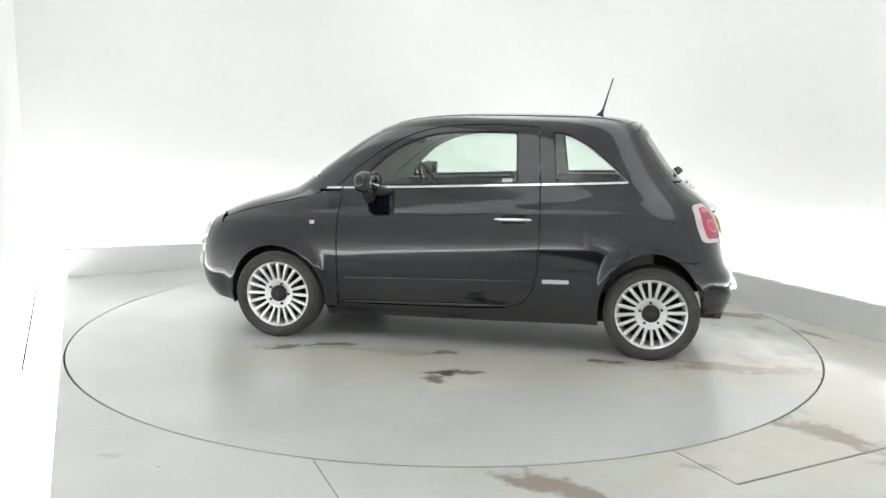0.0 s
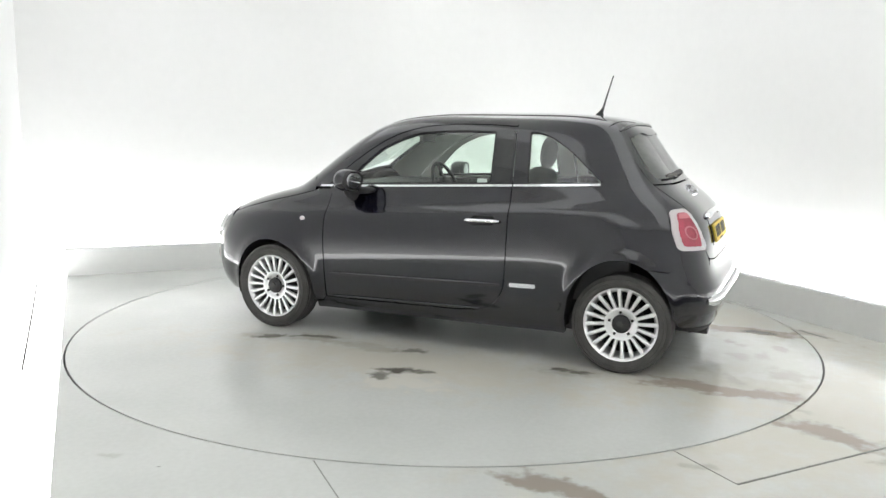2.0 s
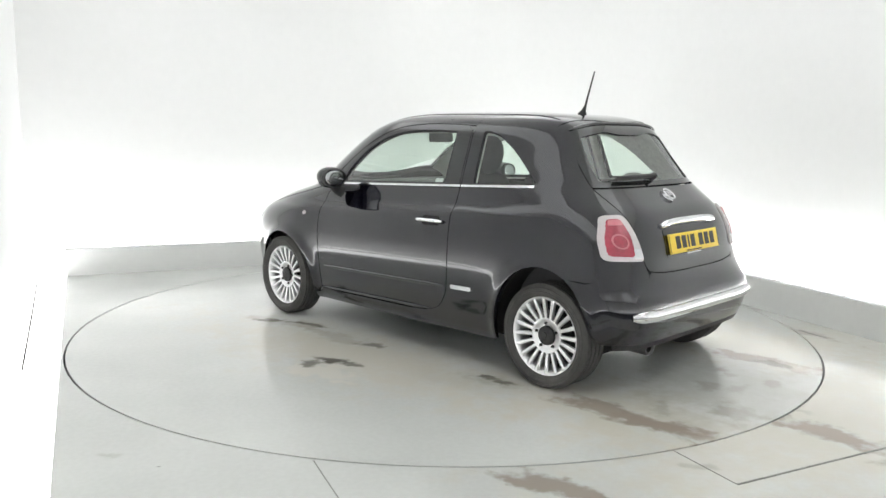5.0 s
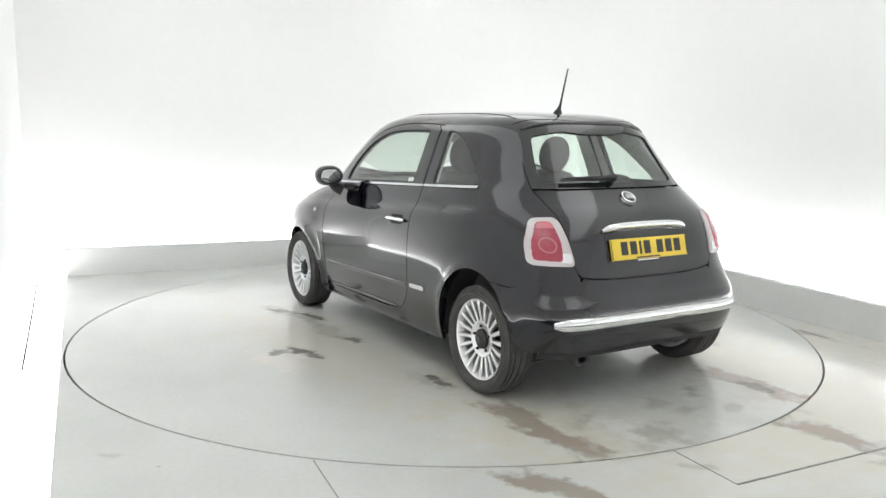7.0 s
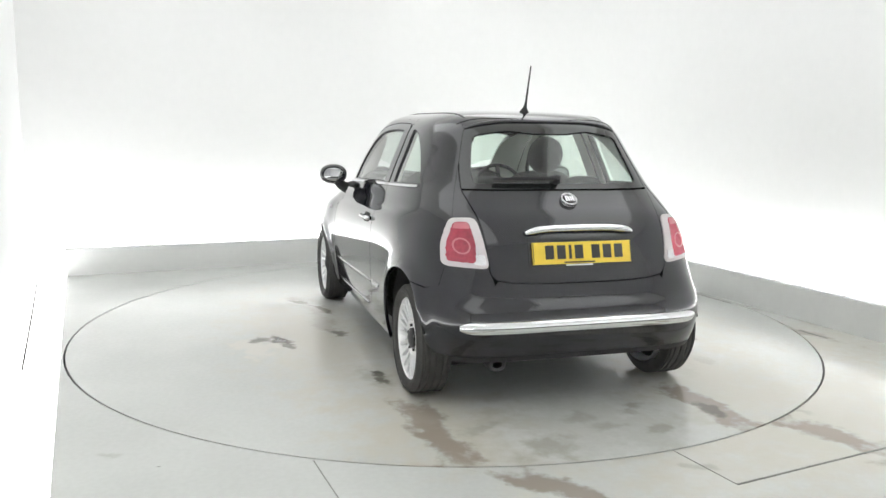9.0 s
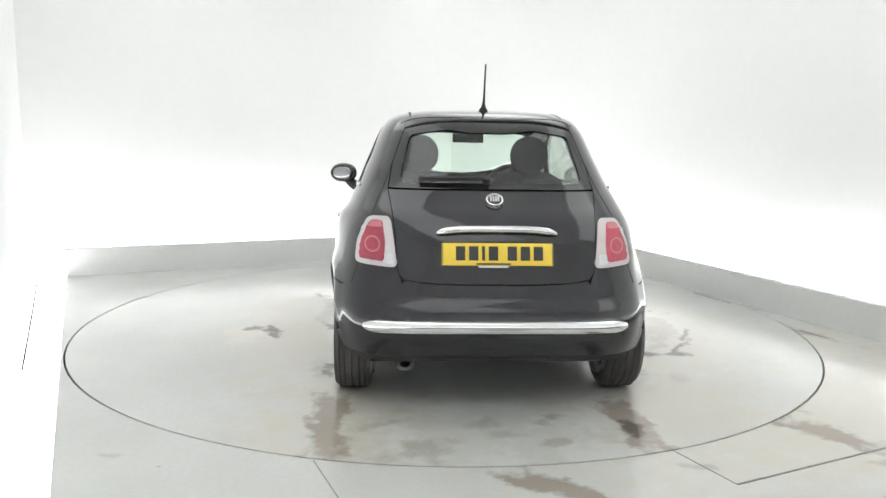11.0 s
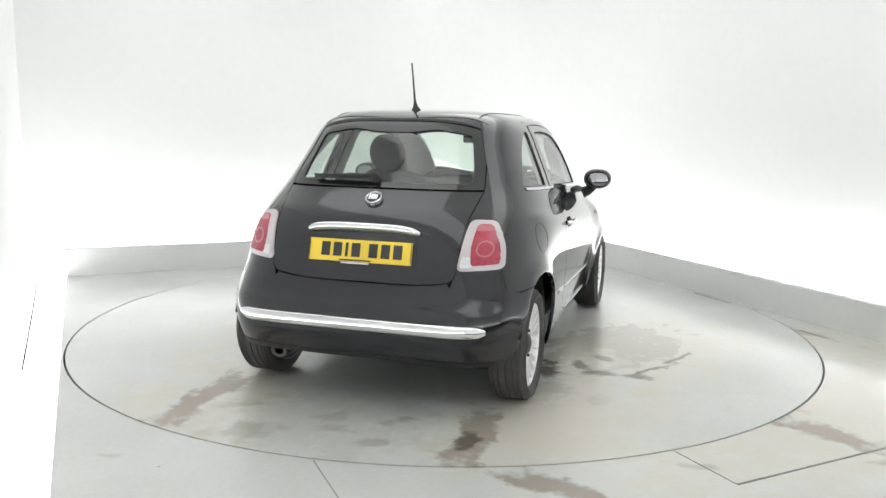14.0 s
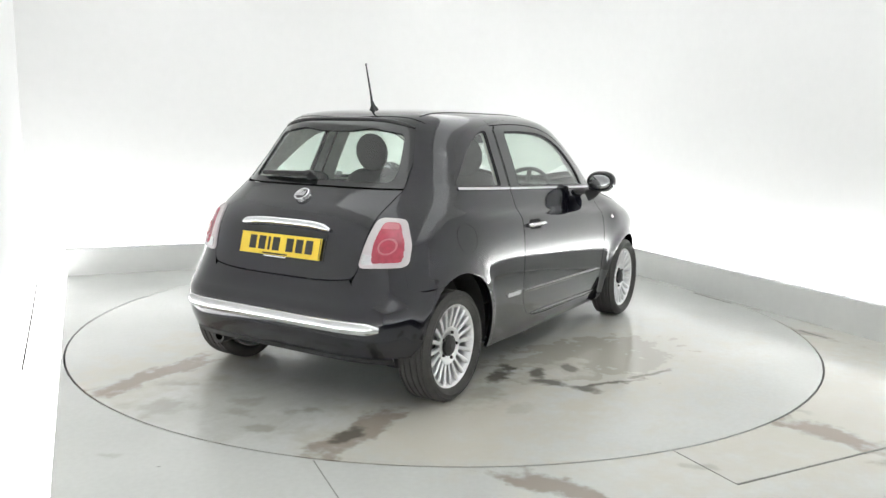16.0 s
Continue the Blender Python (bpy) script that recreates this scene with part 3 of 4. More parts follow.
# ---- the car ----
def split_x_rear(z):
    """Where side panels hand over to rear panels."""
    return XM + (REAR(z) - XM) * 0.905


def split_x_front(z):
    return XM + (FRONT(z) - XM) * 0.90


def roof_z(x):
    return lift("top", np.stack([np.atleast_1d(x), 0 * np.atleast_1d(x)], 1))[:, 2]



def rail(x):
    """How far under the crown the side panels end: less along the screen."""
    return 0.055 - 0.022 * bell(np.asarray(x, float), 0.55, 9, 0.06)


def arch_line(k, a0, a1, n=22):
    ax, az, rx, rz = ARCHES[k]
    return [(ax + rx * math.cos(radians(a)), az + rz * math.sin(radians(a))) for a in np.linspace(a0, a1, n)]


def belt_z(x):
    return 0.985 - 0.047 * x


HATCH_EDGE = [(0.44, 0.625), (0.462, 0.68), (0.47, 0.80), (0.485, 0.92), (0.512, 1.035), (0.498, 1.12), (0.475, 1.25), (0.447, 1.365)]
HATCH_TOP_X = -1.055


def build_wheel():
    """A wheel about its own y axis, outside towards +y."""
    r = TYRE_R
    rim = part("wheel", lathe_bm([(0.207, -0.10), (0.207, -0.085), (0.185, -0.07), (0.18, 0.03), (0.19, 0.055), (0.200, 0.068), (0.207, 0.070), (0.210, 0.064), (0.206, 0.058), (0.196, 0.04), (0.20, -0.10)], 56, closed=True), M_alloy, None)
    half = [(0.205, 0.062), (0.214, 0.078), (0.232, 0.088), (0.250, 0.087), (0.262, 0.080), (0.270, 0.072)]
    tread = []
    for s in (0.06, 0.035, 0.0, -0.035, -0.06):
        tread += [(r - 0.001, s + 0.010), (r - 0.001, s + 0.005), (r - 0.008, s + 0.004), (r - 0.008, s - 0.004), (r - 0.001, s - 0.005), (r, s - 0.010)]
    prof = half + tread + [(a, -b) for a, b in half[::-1]]
    tyre = part("tyre", lathe_bm(prof, 72, closed=True), M_rubber, rim, "black tyre with a grooved tread")
    for s in (0.2365, 0.2555):
        part("sidewall_rib", lathe_bm([(s - 0.003, 0.0865), (s, 0.0905), (s + 0.003, 0.0865)], 56), M_rubber, rim)
    part("brake_disc", lathe_bm([(0.03, -0.02), (0.125, -0.02), (0.125, -0.008), (0.03, -0.008)], 40, closed=True), M_brake, rim, "dark steel brake disc")
    part("wheel_back", lathe_bm([(0.0, -0.05), (0.19, -0.05)], 40), M_dark, rim)
    part("hub", lathe_bm([(0.0, 0.040), (0.052, 0.040), (0.074, 0.046), (0.085, 0.052), (0.094, 0.051), (0.096, 0.044), (0.080, 0.018), (0.0, 0.015)], 40), M_alloy, rim, "silver alloy hub flange")
    part("hub_cap", lathe_bm([(0.0, 0.066), (0.020, 0.065), (0.038, 0.061), (0.050, 0.054), (0.052, 0.040)], 36), M_trim, rim, "dark grey hub cap")
    part("hub_badge", lathe_bm([(0.0, 0.0685), (0.016, 0.0675), (0.018, 0.064)], 24, pose(0.0, 0, 0.004)), M_brake, rim)
    for k in range(5):
        a = 2 * math.pi * (k + 0.5) / 5
        part("wheel_bolt", lathe_bm([(0.0, 0.056), (0.007, 0.056), (0.008, 0.046)], 10, pose(0.066 * math.cos(a), 0, 0.066 * math.sin(a))), M_brake, rim)
    spoke = None
    for k in range(20):
        rot = Matrix.Rotation(2 * math.pi * k / 20, 4, "Y")
        if spoke is None:
            bm = bmesh.new()
            rows = []
            for s, wd, y in ((0.082, 0.0085, 0.048), (0.12, 0.0092, 0.055), (0.16, 0.0102, 0.062), (0.190, 0.0112, 0.066), (0.200, 0.014, 0.064)):
                rows.append([bm.verts.new(v) for v in ((s, y - 0.022, -wd), (s, y - 0.004, -wd), (s, y, -wd * 0.55), (s, y, wd * 0.55), (s, y - 0.004, wd), (s, y - 0.022, wd))])
            for p, q in zip(rows, rows[1:]):
                for j in range(6):
                    bm.faces.new((p[j], p[(j + 1) % 6], q[(j + 1) % 6], q[j]))
            spoke = part("spoke", bm, M_alloy, rim)
        else:
            ob = new("spoke", spoke.data)
            ob.parent = rim
            ob.matrix_local = rot
    return rim


def place(ob, m, parent):
    ob.parent = parent
    ob.matrix_local = m
    return ob


def build_car():
    car = new("car")
    tagged(car, "small glossy black three-door hatchback with chrome trim on the turntable", "car")
    # ---- outlines ----
    door_rear = [(-0.452, 1.345), (-0.468, 1.2), (-0.485, 1.0), (-0.498, 0.75), (-0.485, 0.46), (-0.455, 0.37), (-0.40, 0.305), (-0.32, 0.275)]
    door_top = smooth_curve([(0.79, 0.955), (0.70, 1.045), (0.60, 1.125), (0.47, 1.215), (0.32, 1.290), (0.15, 1.335), (-0.05, 1.354), (-0.25, 1.355), (-0.40, 1.350)], 5)
    front_edge = [(0.745, 0.245), (0.745, 0.60), (0.748, 0.90)]
    door = front_edge + door_top + smooth_curve(door_rear, 4)[1:] + [(-0.165, 0.263), (0.54, 0.245)]
    win = rounded([(0.625, belt_z(0.62) + 0.016)] + smooth_curve([(0.60, 1.04), (0.54, 1.105), (0.42, 1.205), (0.24, 1.283), (0.065, 1.312), (-0.14, 1.321)], 4) + [(-0.335, 1.318), (-0.355, belt_z(-0.355) + 0.016)], 0.02, 3)
    qwin = rounded([(-0.545, 1.306)] + smooth_curve([(-0.59, 1.303), (-0.66, 1.280), (-0.76, 1.218), (-0.87, 1.125), (-0.935, 1.062)], 4) + [(-0.965, belt_z(-0.96) + 0.014), (-0.575, belt_z(-0.575) + 0.016)], 0.015, 3)
    qwin = [((x + 0.56) * 1.12 - 0.56, (z - 1.03) * 1.055 + 1.03) for x, z in qwin]
    gap = 0.0045

    for mirror in (False, True):
        # door with its window frame and glass
        d = skin_part("door", [patch("side", door, [win], thick=0.03)], M_paint, car, mirror=mirror)
        glass_line = [((x - 0.1) * 1.03 + 0.1, (z - 1.15) * 1.03 + 1.15) for x, z in win]
        skin_part("door_glass", [patch("side", glass_line, off=-0.008, thick=0.004)], M_window, d, "green tinted side window", mirror)
        up = [(0.745, belt_z(0.745))] + door_top + [(-0.452, 1.345), (-0.484, belt_z(-0.48))]
        skin_part("door_trim", [patch("side", up, [[((x - 0.1) * 1.012 + 0.1, (z - 1.15) * 1.012 + 1.15) for x, z in win]], off=-0.034, thick=0.0)], M_ivory, d, "pale grey inner door frame", mirror)
        if not mirror:
            tag = rounded([(-0.255, 1.016), (-0.255, 1.044), (-0.318, 1.046), (-0.318, 1.018)], 0.004, 2)
            skin_part("window_sticker", [patch("side", tag, off=-0.014, thick=0.001, step=0.02)], M_white, d, "small pale paper sticker", mirror)
        # the dark rubber frame round the opening
        wi = [((x - 0.1) * 0.975 + 0.1, (z - 1.15) * 0.965 + 1.15) for x, z in win]
        skin_part("window_seal", [patch("side", glass_line, [wi], off=-0.004, thick=0.01)], M_trim, d, mirror=mirror)
        bp = [(-0.355, 1.33), (-0.445, 1.328), (-0.474, belt_z(-0.47) + 0.012), (-0.362, belt_z(-0.36) + 0.012)]
        skin_part("pillar_cover", [patch("side", bp, off=0.0025, thick=0.004)], M_gloss, d, "glossy black pillar cover", mirror)
        x0, x1 = 0.745, -0.490
        strip = [(x, belt_z(x) - 0.006) for x in np.linspace(x0, x1, 24)] + [(x, belt_z(x) + 0.006) for x in np.linspace(x1, x0, 24)]
        skin_part("belt_strip", [patch("side", strip, off=0.007, thick=0.01, step=0.05)], M_chrome, d, "thin chrome strip", mirror)
        crease = [(x, 0.424 - 0.035 * x) for x in np.linspace(0.70, -0.47, 20)]
        rub = part("door_moulding", bar_on_skin("side", crease, 0.012, 0.006), M_paint, d)
        # handle
        # flat dark patch paints the shade of the grip recess; no hollow is cut
        cup = rounded([(-0.27, 0.83), (-0.27, 0.775), (-0.42, 0.782), (-0.42, 0.835)], 0.03)
        skin_part("handle_recess_shade", [patch("side", cup, off=0.001, thick=0.003, step=0.02)], M_dark, d, mirror=mirror)
        bar = [(x, 0.803 - 0.02 * (x + 0.345)) for x in np.linspace(-0.235, -0.455, 14)]
        h = part("door_handle", bar_on_skin("side", bar, 0.013, 0.030, 0.006), M_chrome, d, "chrome door handle")
        # raised bar added to catch a highlight line along the door's foot
        sill = [(x, 0.272 - 0.033 * x) for x in np.linspace(0.735, -0.33, 16)]
        hl = part("sill_highlight_edge", bar_on_skin("side", sill, 0.009, 0.010), M_paint, d)
        if mirror:
            for ob in (rub, h, hl):
                for v in ob.data.vertices:
                    v.co.y = -v.co.y
                ob.data.flip_normals()
        # pillar and roof rail over the door
        outer = [(x, float(roof_z(x)[0]) - float(rail(x))) for x in np.linspace(-0.47, 0.97, 46)]
        outer = [p for p in outer if p[1] > belt_z(p[0]) + 0.0]
        rail_out = [(0.93, belt_z(0.93) - 0.005), (0.755, belt_z(0.755) - 0.005)] + [(x + 0.003, z + gap) for x, z in door_top] + [(-0.452, 1.352)] + outer
        pr = skin_part("pillar_rail", [patch("side", rail_out, thick=0.03)], M_paint, car, mirror=mirror)
        skin_part("pillar_trim", [patch("side", rail_out, off=-0.034, thick=0.0)], M_ivory, pr, "pale grey inner pillar trim", mirror)
        tab = [(-0.38, 1.335), (-0.38, 1.392), (-0.53, 1.388), (-0.53, 1.315)]
        skin_part("pillar_head", [patch("side", tab, off=-0.005, thick=0.0)], M_paint, car, mirror=mirror)
        # front wing
        hood_line = [(0.755, 0.932), (0.86, 0.925), (1.0, 0.885), (1.15, 0.85), (1.3, 0.815), (1.45, 0.775), (1.56, 0.735)]
        zf = np.linspace(0.70, 0.20, 14)
        wing = [(0.752, 0.24), (0.752, 0.9)] + hood_line + [(float(split_x_front(z)), z) for z in zf] + [(1.46, 0.195)] + arch_line(0, -12, 192)[1:-1] + [(0.825, 0.21), (0.78, 0.21)]
        w = skin_part("front_wing", [patch("side", wing, thick=0.02)], M_paint, car, mirror=mirror)
        strip = [(x, belt_z(x) - 0.006) for x in np.linspace(0.86, 0.755, 6)] + [(x, belt_z(x) + 0.006) for x in np.linspace(0.755, 0.86, 6)]
        skin_part("belt_strip", [patch("side", strip, off=0.007, thick=0.01, step=0.05)], M_chrome, w, "thin chrome strip", mirror)
        rep = [(0.909 + 0.018 * math.cos(a), 0.742 + 0.013 * math.sin(a)) for a in np.linspace(0, 2 * math.pi, 14, endpoint=False)]
        skin_part("side_indicator", [patch("side", rep, off=0.004, thick=0.006, step=0.01, dome=0.004)], M_clear, w, "small clear side indicator", mirror)
        # rear quarter: side and round the corner
        roof_edge = []
        for x in np.linspace(-0.46, -1.12, 40):
            z = float(roof_z(x)[0]) - float(rail(x))
            if x <= float(split_x_rear(z)):
                break
            roof_edge.append((x, z))
        zc = np.linspace(roof_edge[-1][1] - 0.01, 0.60, 40)
        corner = [(float(split_x_rear(z)), z) for z in zc]
        rear_edge = [(x - 0.006, z) for x, z in smooth_curve(door_rear, 4)]
        low = [(-0.300, 0.268), (-0.165, 0.256), (0.54, 0.238), (0.745, 0.238), (0.775, 0.205), (0.815, 0.203), (0.82, 0.158), (-0.32, 0.180), (-0.85, 0.195)]
        quarter = roof_edge + corner + [(-1.40, 0.588)] + arch_line(1, 118, -12) + low[::-1] + rear_edge[::-1]
        he = HATCH_EDGE
        hy = lambda z: float(np.interp(z, [b for _, b in he], [a for a, _ in he]))
        ztop = 1.362
        zs = np.linspace(0.60, ztop, 40)
        inner = [(hy(z) + 0.004, z) for z in zs]
        outer = []
        for z in zs[::-1]:
            xs = float(split_x_rear(z)) + 0.012
            outer.append((float(side_y(np.array([xs]), np.array([z]))[0]), z))
        q = skin_part("rear_quarter", [patch("side", quarter, [qwin], thick=0.02), patch("rear", inner + outer, off=-0.0012, thick=0.02, step=0.022)], M_paint, car, mirror=mirror)
        ins = roof_edge[1:] + [p for p in corner if p[1] > 1.02] + [(-0.50, 1.02)]
        skin_part("quarter_trim", [patch("side", ins, [qwin], off=-0.034, thick=0.0)], M_seat_light, q, "grey inner quarter trim", mirror)
        gl = [((x + 0.74) * 1.05 - 0.74, (z - 1.15) * 1.05 + 1.15) for x, z in qwin]
        skin_part("quarter_glass", [patch("side", gl, off=-0.008, thick=0.004)], M_window, q, "green tinted quarter window", mirror)
        gi = [((x + 0.74) * 0.965 - 0.74, (z - 1.15) * 0.965 + 1.15) for x, z in qwin]
        skin_part("window_seal", [patch("side", gl, [gi], off=-0.004, thick=0.01)], M_trim, q, mirror=mirror)
        x0, x1 = -0.497, -0.995
        strip = [(x, belt_z(x) - 0.006) for x in np.linspace(x0, x1, 12)] + [(x, belt_z(x) + 0.006) for x in np.linspace(x1, x0, 12)]
        skin_part("belt_strip", [patch("side", strip, off=0.007, thick=0.01, step=0.05)], M_chrome, q, "thin chrome strip", mirror)
        badge = rounded([(-0.525, 0.458), (-0.525, 0.434), (-0.682, 0.439), (-0.682, 0.463)], 0.008, 3)
        skin_part("side_badge", [patch("side", badge, off=0.006, thick=0.008, step=0.02)], M_screw, q, "small chrome badge", mirror)
        if mirror:
            cap = [(-1.07 + 0.075 * math.cos(a), 0.80 + 0.075 * math.sin(a)) for a in np.linspace(0, 2 * math.pi, 30, endpoint=False)]
            cap_in = [(-1.07 + 0.070 * math.cos(a), 0.80 + 0.070 * math.sin(a)) for a in np.linspace(0, 2 * math.pi, 30, endpoint=False)]
            skin_part("fuel_flap_seam", [patch("side", cap, [cap_in], off=0.001, thick=0.002, step=0.012)], M_gloss, q, mirror=True)
        # lamp cluster: clear surround, red middle
        lamp = rounded([(0.497, 0.914), (0.606, 0.908), (0.655, 0.80), (0.664, 0.697), (0.464, 0.688), (0.479, 0.80)], 0.03)
        lp = skin_part("rear_lamp", [patch("rear", lamp, off=0.006, thick=0.02, step=0.015, dome=0.008)], M_clear, car, "rear lamp with red and clear lenses", mirror)
        red = rounded([(0.530, 0.893), (0.590, 0.890), (0.632, 0.80), (0.640, 0.716), (0.520, 0.710), (0.515, 0.80)], 0.02)
        rl = skin_part("red_lens", [patch("rear", red, off=0.013, thick=0.01, step=0.008, dome=0.005)], M_red, lp, "red lens", mirror)
        up = rounded([(0.535, 0.886), (0.585, 0.883), (0.598, 0.858), (0.529, 0.860)], 0.008)
        skin_part("pale_lens", [patch("rear", up, off=0.0195, thick=0.004, step=0.012)], M_pinkish, lp, "pale red lens", mirror)
        ring = [(0.573 + 0.036 * math.cos(a), 0.785 + 0.036 * math.sin(a)) for a in np.linspace(0, 2 * math.pi, 24, endpoint=False)]
        ring_in = [(0.573 + 0.029 * math.cos(a), 0.785 + 0.029 * math.sin(a)) for a in np.linspace(0, 2 * math.pi, 24, endpoint=False)]
        skin_part("lens_ring", [patch("rear", ring, [ring_in], off=0.0195, thick=0.004, step=0.012)], M_pinkish, lp, mirror=mirror)
        rv = rounded([(0.482, 0.752), (0.524, 0.748), (0.532, 0.706), (0.478, 0.704)], 0.012)
        skin_part("reverse_lens", [patch("rear", rv, off=0.0145, thick=0.004, step=0.012)], M_screw, lp, "grey reversing lens", mirror)

    # ---- roof, screen, bonnet, nose ----
    def top_edge(xs):
        z = roof_z(xs) - rail(xs)
        return [(float(x), float(y)) for x, y in zip(xs, side_y(np.array(xs), z))]

    left = top_edge(np.linspace(0.56, -0.975, 40))
    right = [(x, -y) for x, y in left[::-1]]
    y_end = left[-1][1]
    bow = lambda a, b, k, n: [(a + k * (1 - (y / b) ** 2), y) for y in np.linspace(b, -b, n)]
    rear_line = [(-0.975 - 0.08 * (1 - (y / y_end) ** 2), y) for y in np.linspace(y_end, -y_end, 20)][1:-1]
    front_line = [(0.56 + 0.045 * (1 - (y / left[0][1]) ** 2), y) for y in np.linspace(-left[0][1], left[0][1], 20)][1:-1]
    roof = skin_part("roof", [patch("top", left + rear_line + right + front_line, thick=0.025)], M_paint, car)
    for s in (1, -1):
        line = [(x, s * 0.40) for x in np.linspace(0.46, -0.95, 30)]
        part("roof_seam", bar_on_skin("top", line, 0.006, 0.003), M_trim, roof)
    wl = top_edge(np.linspace(0.885, 0.565, 16))
    yb = wl[0][1]
    base = [(0.885 + 0.215 * (1 - (y / yb) ** 2), y) for y in np.linspace(-yb, yb, 20)][1:-1]
    topl = [(0.565 + 0.045 * (1 - (y / wl[-1][1]) ** 2), y) for y in np.linspace(wl[-1][1], -wl[-1][1], 20)][1:-1]
    skin_part("windscreen", [patch("top", wl + topl + [(x, -y) for x, y in wl[::-1]] + base, off=-0.004, thick=0.005)], M_window, car, "green tinted windscreen")
    hl = [(x, z) for x, z in [(0.90, 0.918), (1.0, 0.890), (1.15, 0.855), (1.3, 0.82), (1.45, 0.78), (1.54, 0.745)]]
    he = [(x, float(side_y(np.array([x]), np.array([z]))[0])) for x, z in hl]
    nose = [(1.54 + 0.19 * (1 - (y / he[-1][1]) ** 2), y) for y in np.linspace(he[-1][1], -he[-1][1], 24)][1:-1]
    cowl = [(0.90 + 0.225 * (1 - (y / he[0][1]) ** 2), y) for y in np.linspace(-he[0][1], he[0][1], 24)][1:-1]
    skin_part("bonnet", [patch("top", he + nose + [(x, -y) for x, y in he[::-1]] + cowl, thick=0.02)], M_paint, car)
    cowl_strip = [(x - 0.01, y) for x, y in cowl] + [(x - 0.05, y) for x, y in cowl[::-1]]
    skin_part("scuttle", [patch("top", cowl_strip, off=-0.012, thick=0.01)], M_trim, car, "black plastic scuttle panel")
    zs = np.linspace(0.20, 0.70, 16)
    fe = [(float(side_y(np.array([split_x_front(z)]), np.array([z]))[0]), z) for z in zs]
    np_ = lift("top", np.array(nose))
    tl = [(float(y), float(z) - 0.006) for _, y, z in np_]
    skin_part("front_bumper", [patch("front", fe + tl + [(-y, z) for y, z in fe[::-1]], thick=0.02)], M_paint, car)
    for s in (1, -1):
        hc = lift("front", np.array([[s * 0.545, 0.635]]))[0]
        nn = Vector(skin_normal(np.array([hc]))[0])
        m = Matrix.Translation(Vector(hc) + nn * 0.004) @ nn.to_track_quat("Y", "Z").to_matrix().to_4x4()
        hd = part("headlamp", lathe_bm([(0.0, 0.012), (0.04, 0.010), (0.075, 0.004), (0.098, -0.006), (0.10, -0.03)], 36, m), M_clear, car, "round clear headlamp")
        part("headlamp_ring", lathe_bm([(0.094, -0.004), (0.101, 0.004), (0.108, -0.006), (0.108, -0.03)], 36, m), M_chrome, hd, "chrome ring")
        hc = lift("front", np.array([[s * 0.56, 0.43]]))[0]
        nn = Vector(skin_normal(np.array([hc]))[0])
        m = Matrix.Translation(Vector(hc)) @ nn.to_track_quat("Y", "Z").to_matrix().to_4x4()
        part("fog_lamp", lathe_bm([(0.0, 0.016), (0.03, 0.014), (0.05, 0.004), (0.055, -0.01)], 28, m), M_clear, car, "small round front lamp")
    part("bumper_chrome", bar_on_skin("front", [(y, 0.50) for y in np.linspace(-0.35, 0.35, 16)], 0.012, 0.012), M_chrome, car)
    for s in (1, -1):
        part("screen_wiper", tube_bm([(1.08, s * 0.1 - 0.1, 0.965), (1.02, s * 0.1 + 0.12, 0.985), (0.98, s * 0.1 + 0.42, 0.985)], 0.009), M_trim, car)

    # ---- tail: hatch, glass, bumper ----
    he = HATCH_EDGE
    hy = lambda z: float(np.interp(z, [b for _, b in he], [a for a, _ in he]))
    low_z = np.linspace(0.66, 1.032, 18)
    edge = [(hy(z), z) for z in low_z]
    bottom = [(y, 0.618 + 0.025 * (y / 0.45) ** 4) for y in np.linspace(-0.435, 0.435, 22)]
    hatch_low = bottom + edge + [(-y, z) for y, z in edge[::-1]]
    hatch = skin_part("tailgate", [patch("rear", hatch_low, thick=0.025, step=0.025)], M_paint, car)
    up_z = np.linspace(1.042, 1.350, 14)
    edge = [(hy(z), z) for z in up_z]
    rl = lift("top", np.array([(HATCH_TOP_X - 0.0 + 0.075 * (y / 0.45) ** 2, y) for y in np.linspace(0.43, -0.43, 22)]))
    topz = [(float(y), float(z)) for _, y, z in rl]
    glass_out = edge + topz + [(-y, z) for y, z in edge[::-1]]
    hole = rounded([(0.455, 1.068), (0.442, 1.16), (0.405, 1.300), (0.22, 1.328), (0.10, 1.312), (-0.10, 1.312), (-0.22, 1.328), (-0.405, 1.300), (-0.442, 1.16), (-0.455, 1.068)], 0.03)
    frame_ob = skin_part("rear_window_border", [patch("rear", glass_out, [hole], off=-0.002, thick=0.012, step=0.022)], M_gloss, hatch, "black glass border")
    big = [(y * 1.04, (z - 1.19) * 1.04 + 1.19) for y, z in hole]
    skin_part("rear_glass", [patch("rear", big, off=-0.010, thick=0.004)], M_window, hatch, "green tinted rear window")
    lip = [(y, 1.374 - 0.05 * (y / 0.45) ** 4) for y in np.linspace(-0.43, 0.43, 24)]
    part("spoiler_lip", bar_on_skin("rear", lip, 0.010, 0.009), M_paint, hatch)
    grip = [(y, 0.862 - 0.016 * (y / 0.28) ** 4) for y in np.linspace(-0.283, 0.283, 26)]
    part("tailgate_handle", bar_on_skin("rear", grip, 0.019, 0.034), M_chrome, hatch, "curved chrome grip over the plate")
    pk = rounded([(0.275, 0.835), (-0.275, 0.835), (-0.275, 0.690), (0.275, 0.690)], 0.02)
    skin_part("plate_recess", [patch("rear", pk, off=0.002, thick=0.004, step=0.03)], M_gloss, hatch)
    mid = lift("rear", np.array([[0.0, 0.757]]))[0]
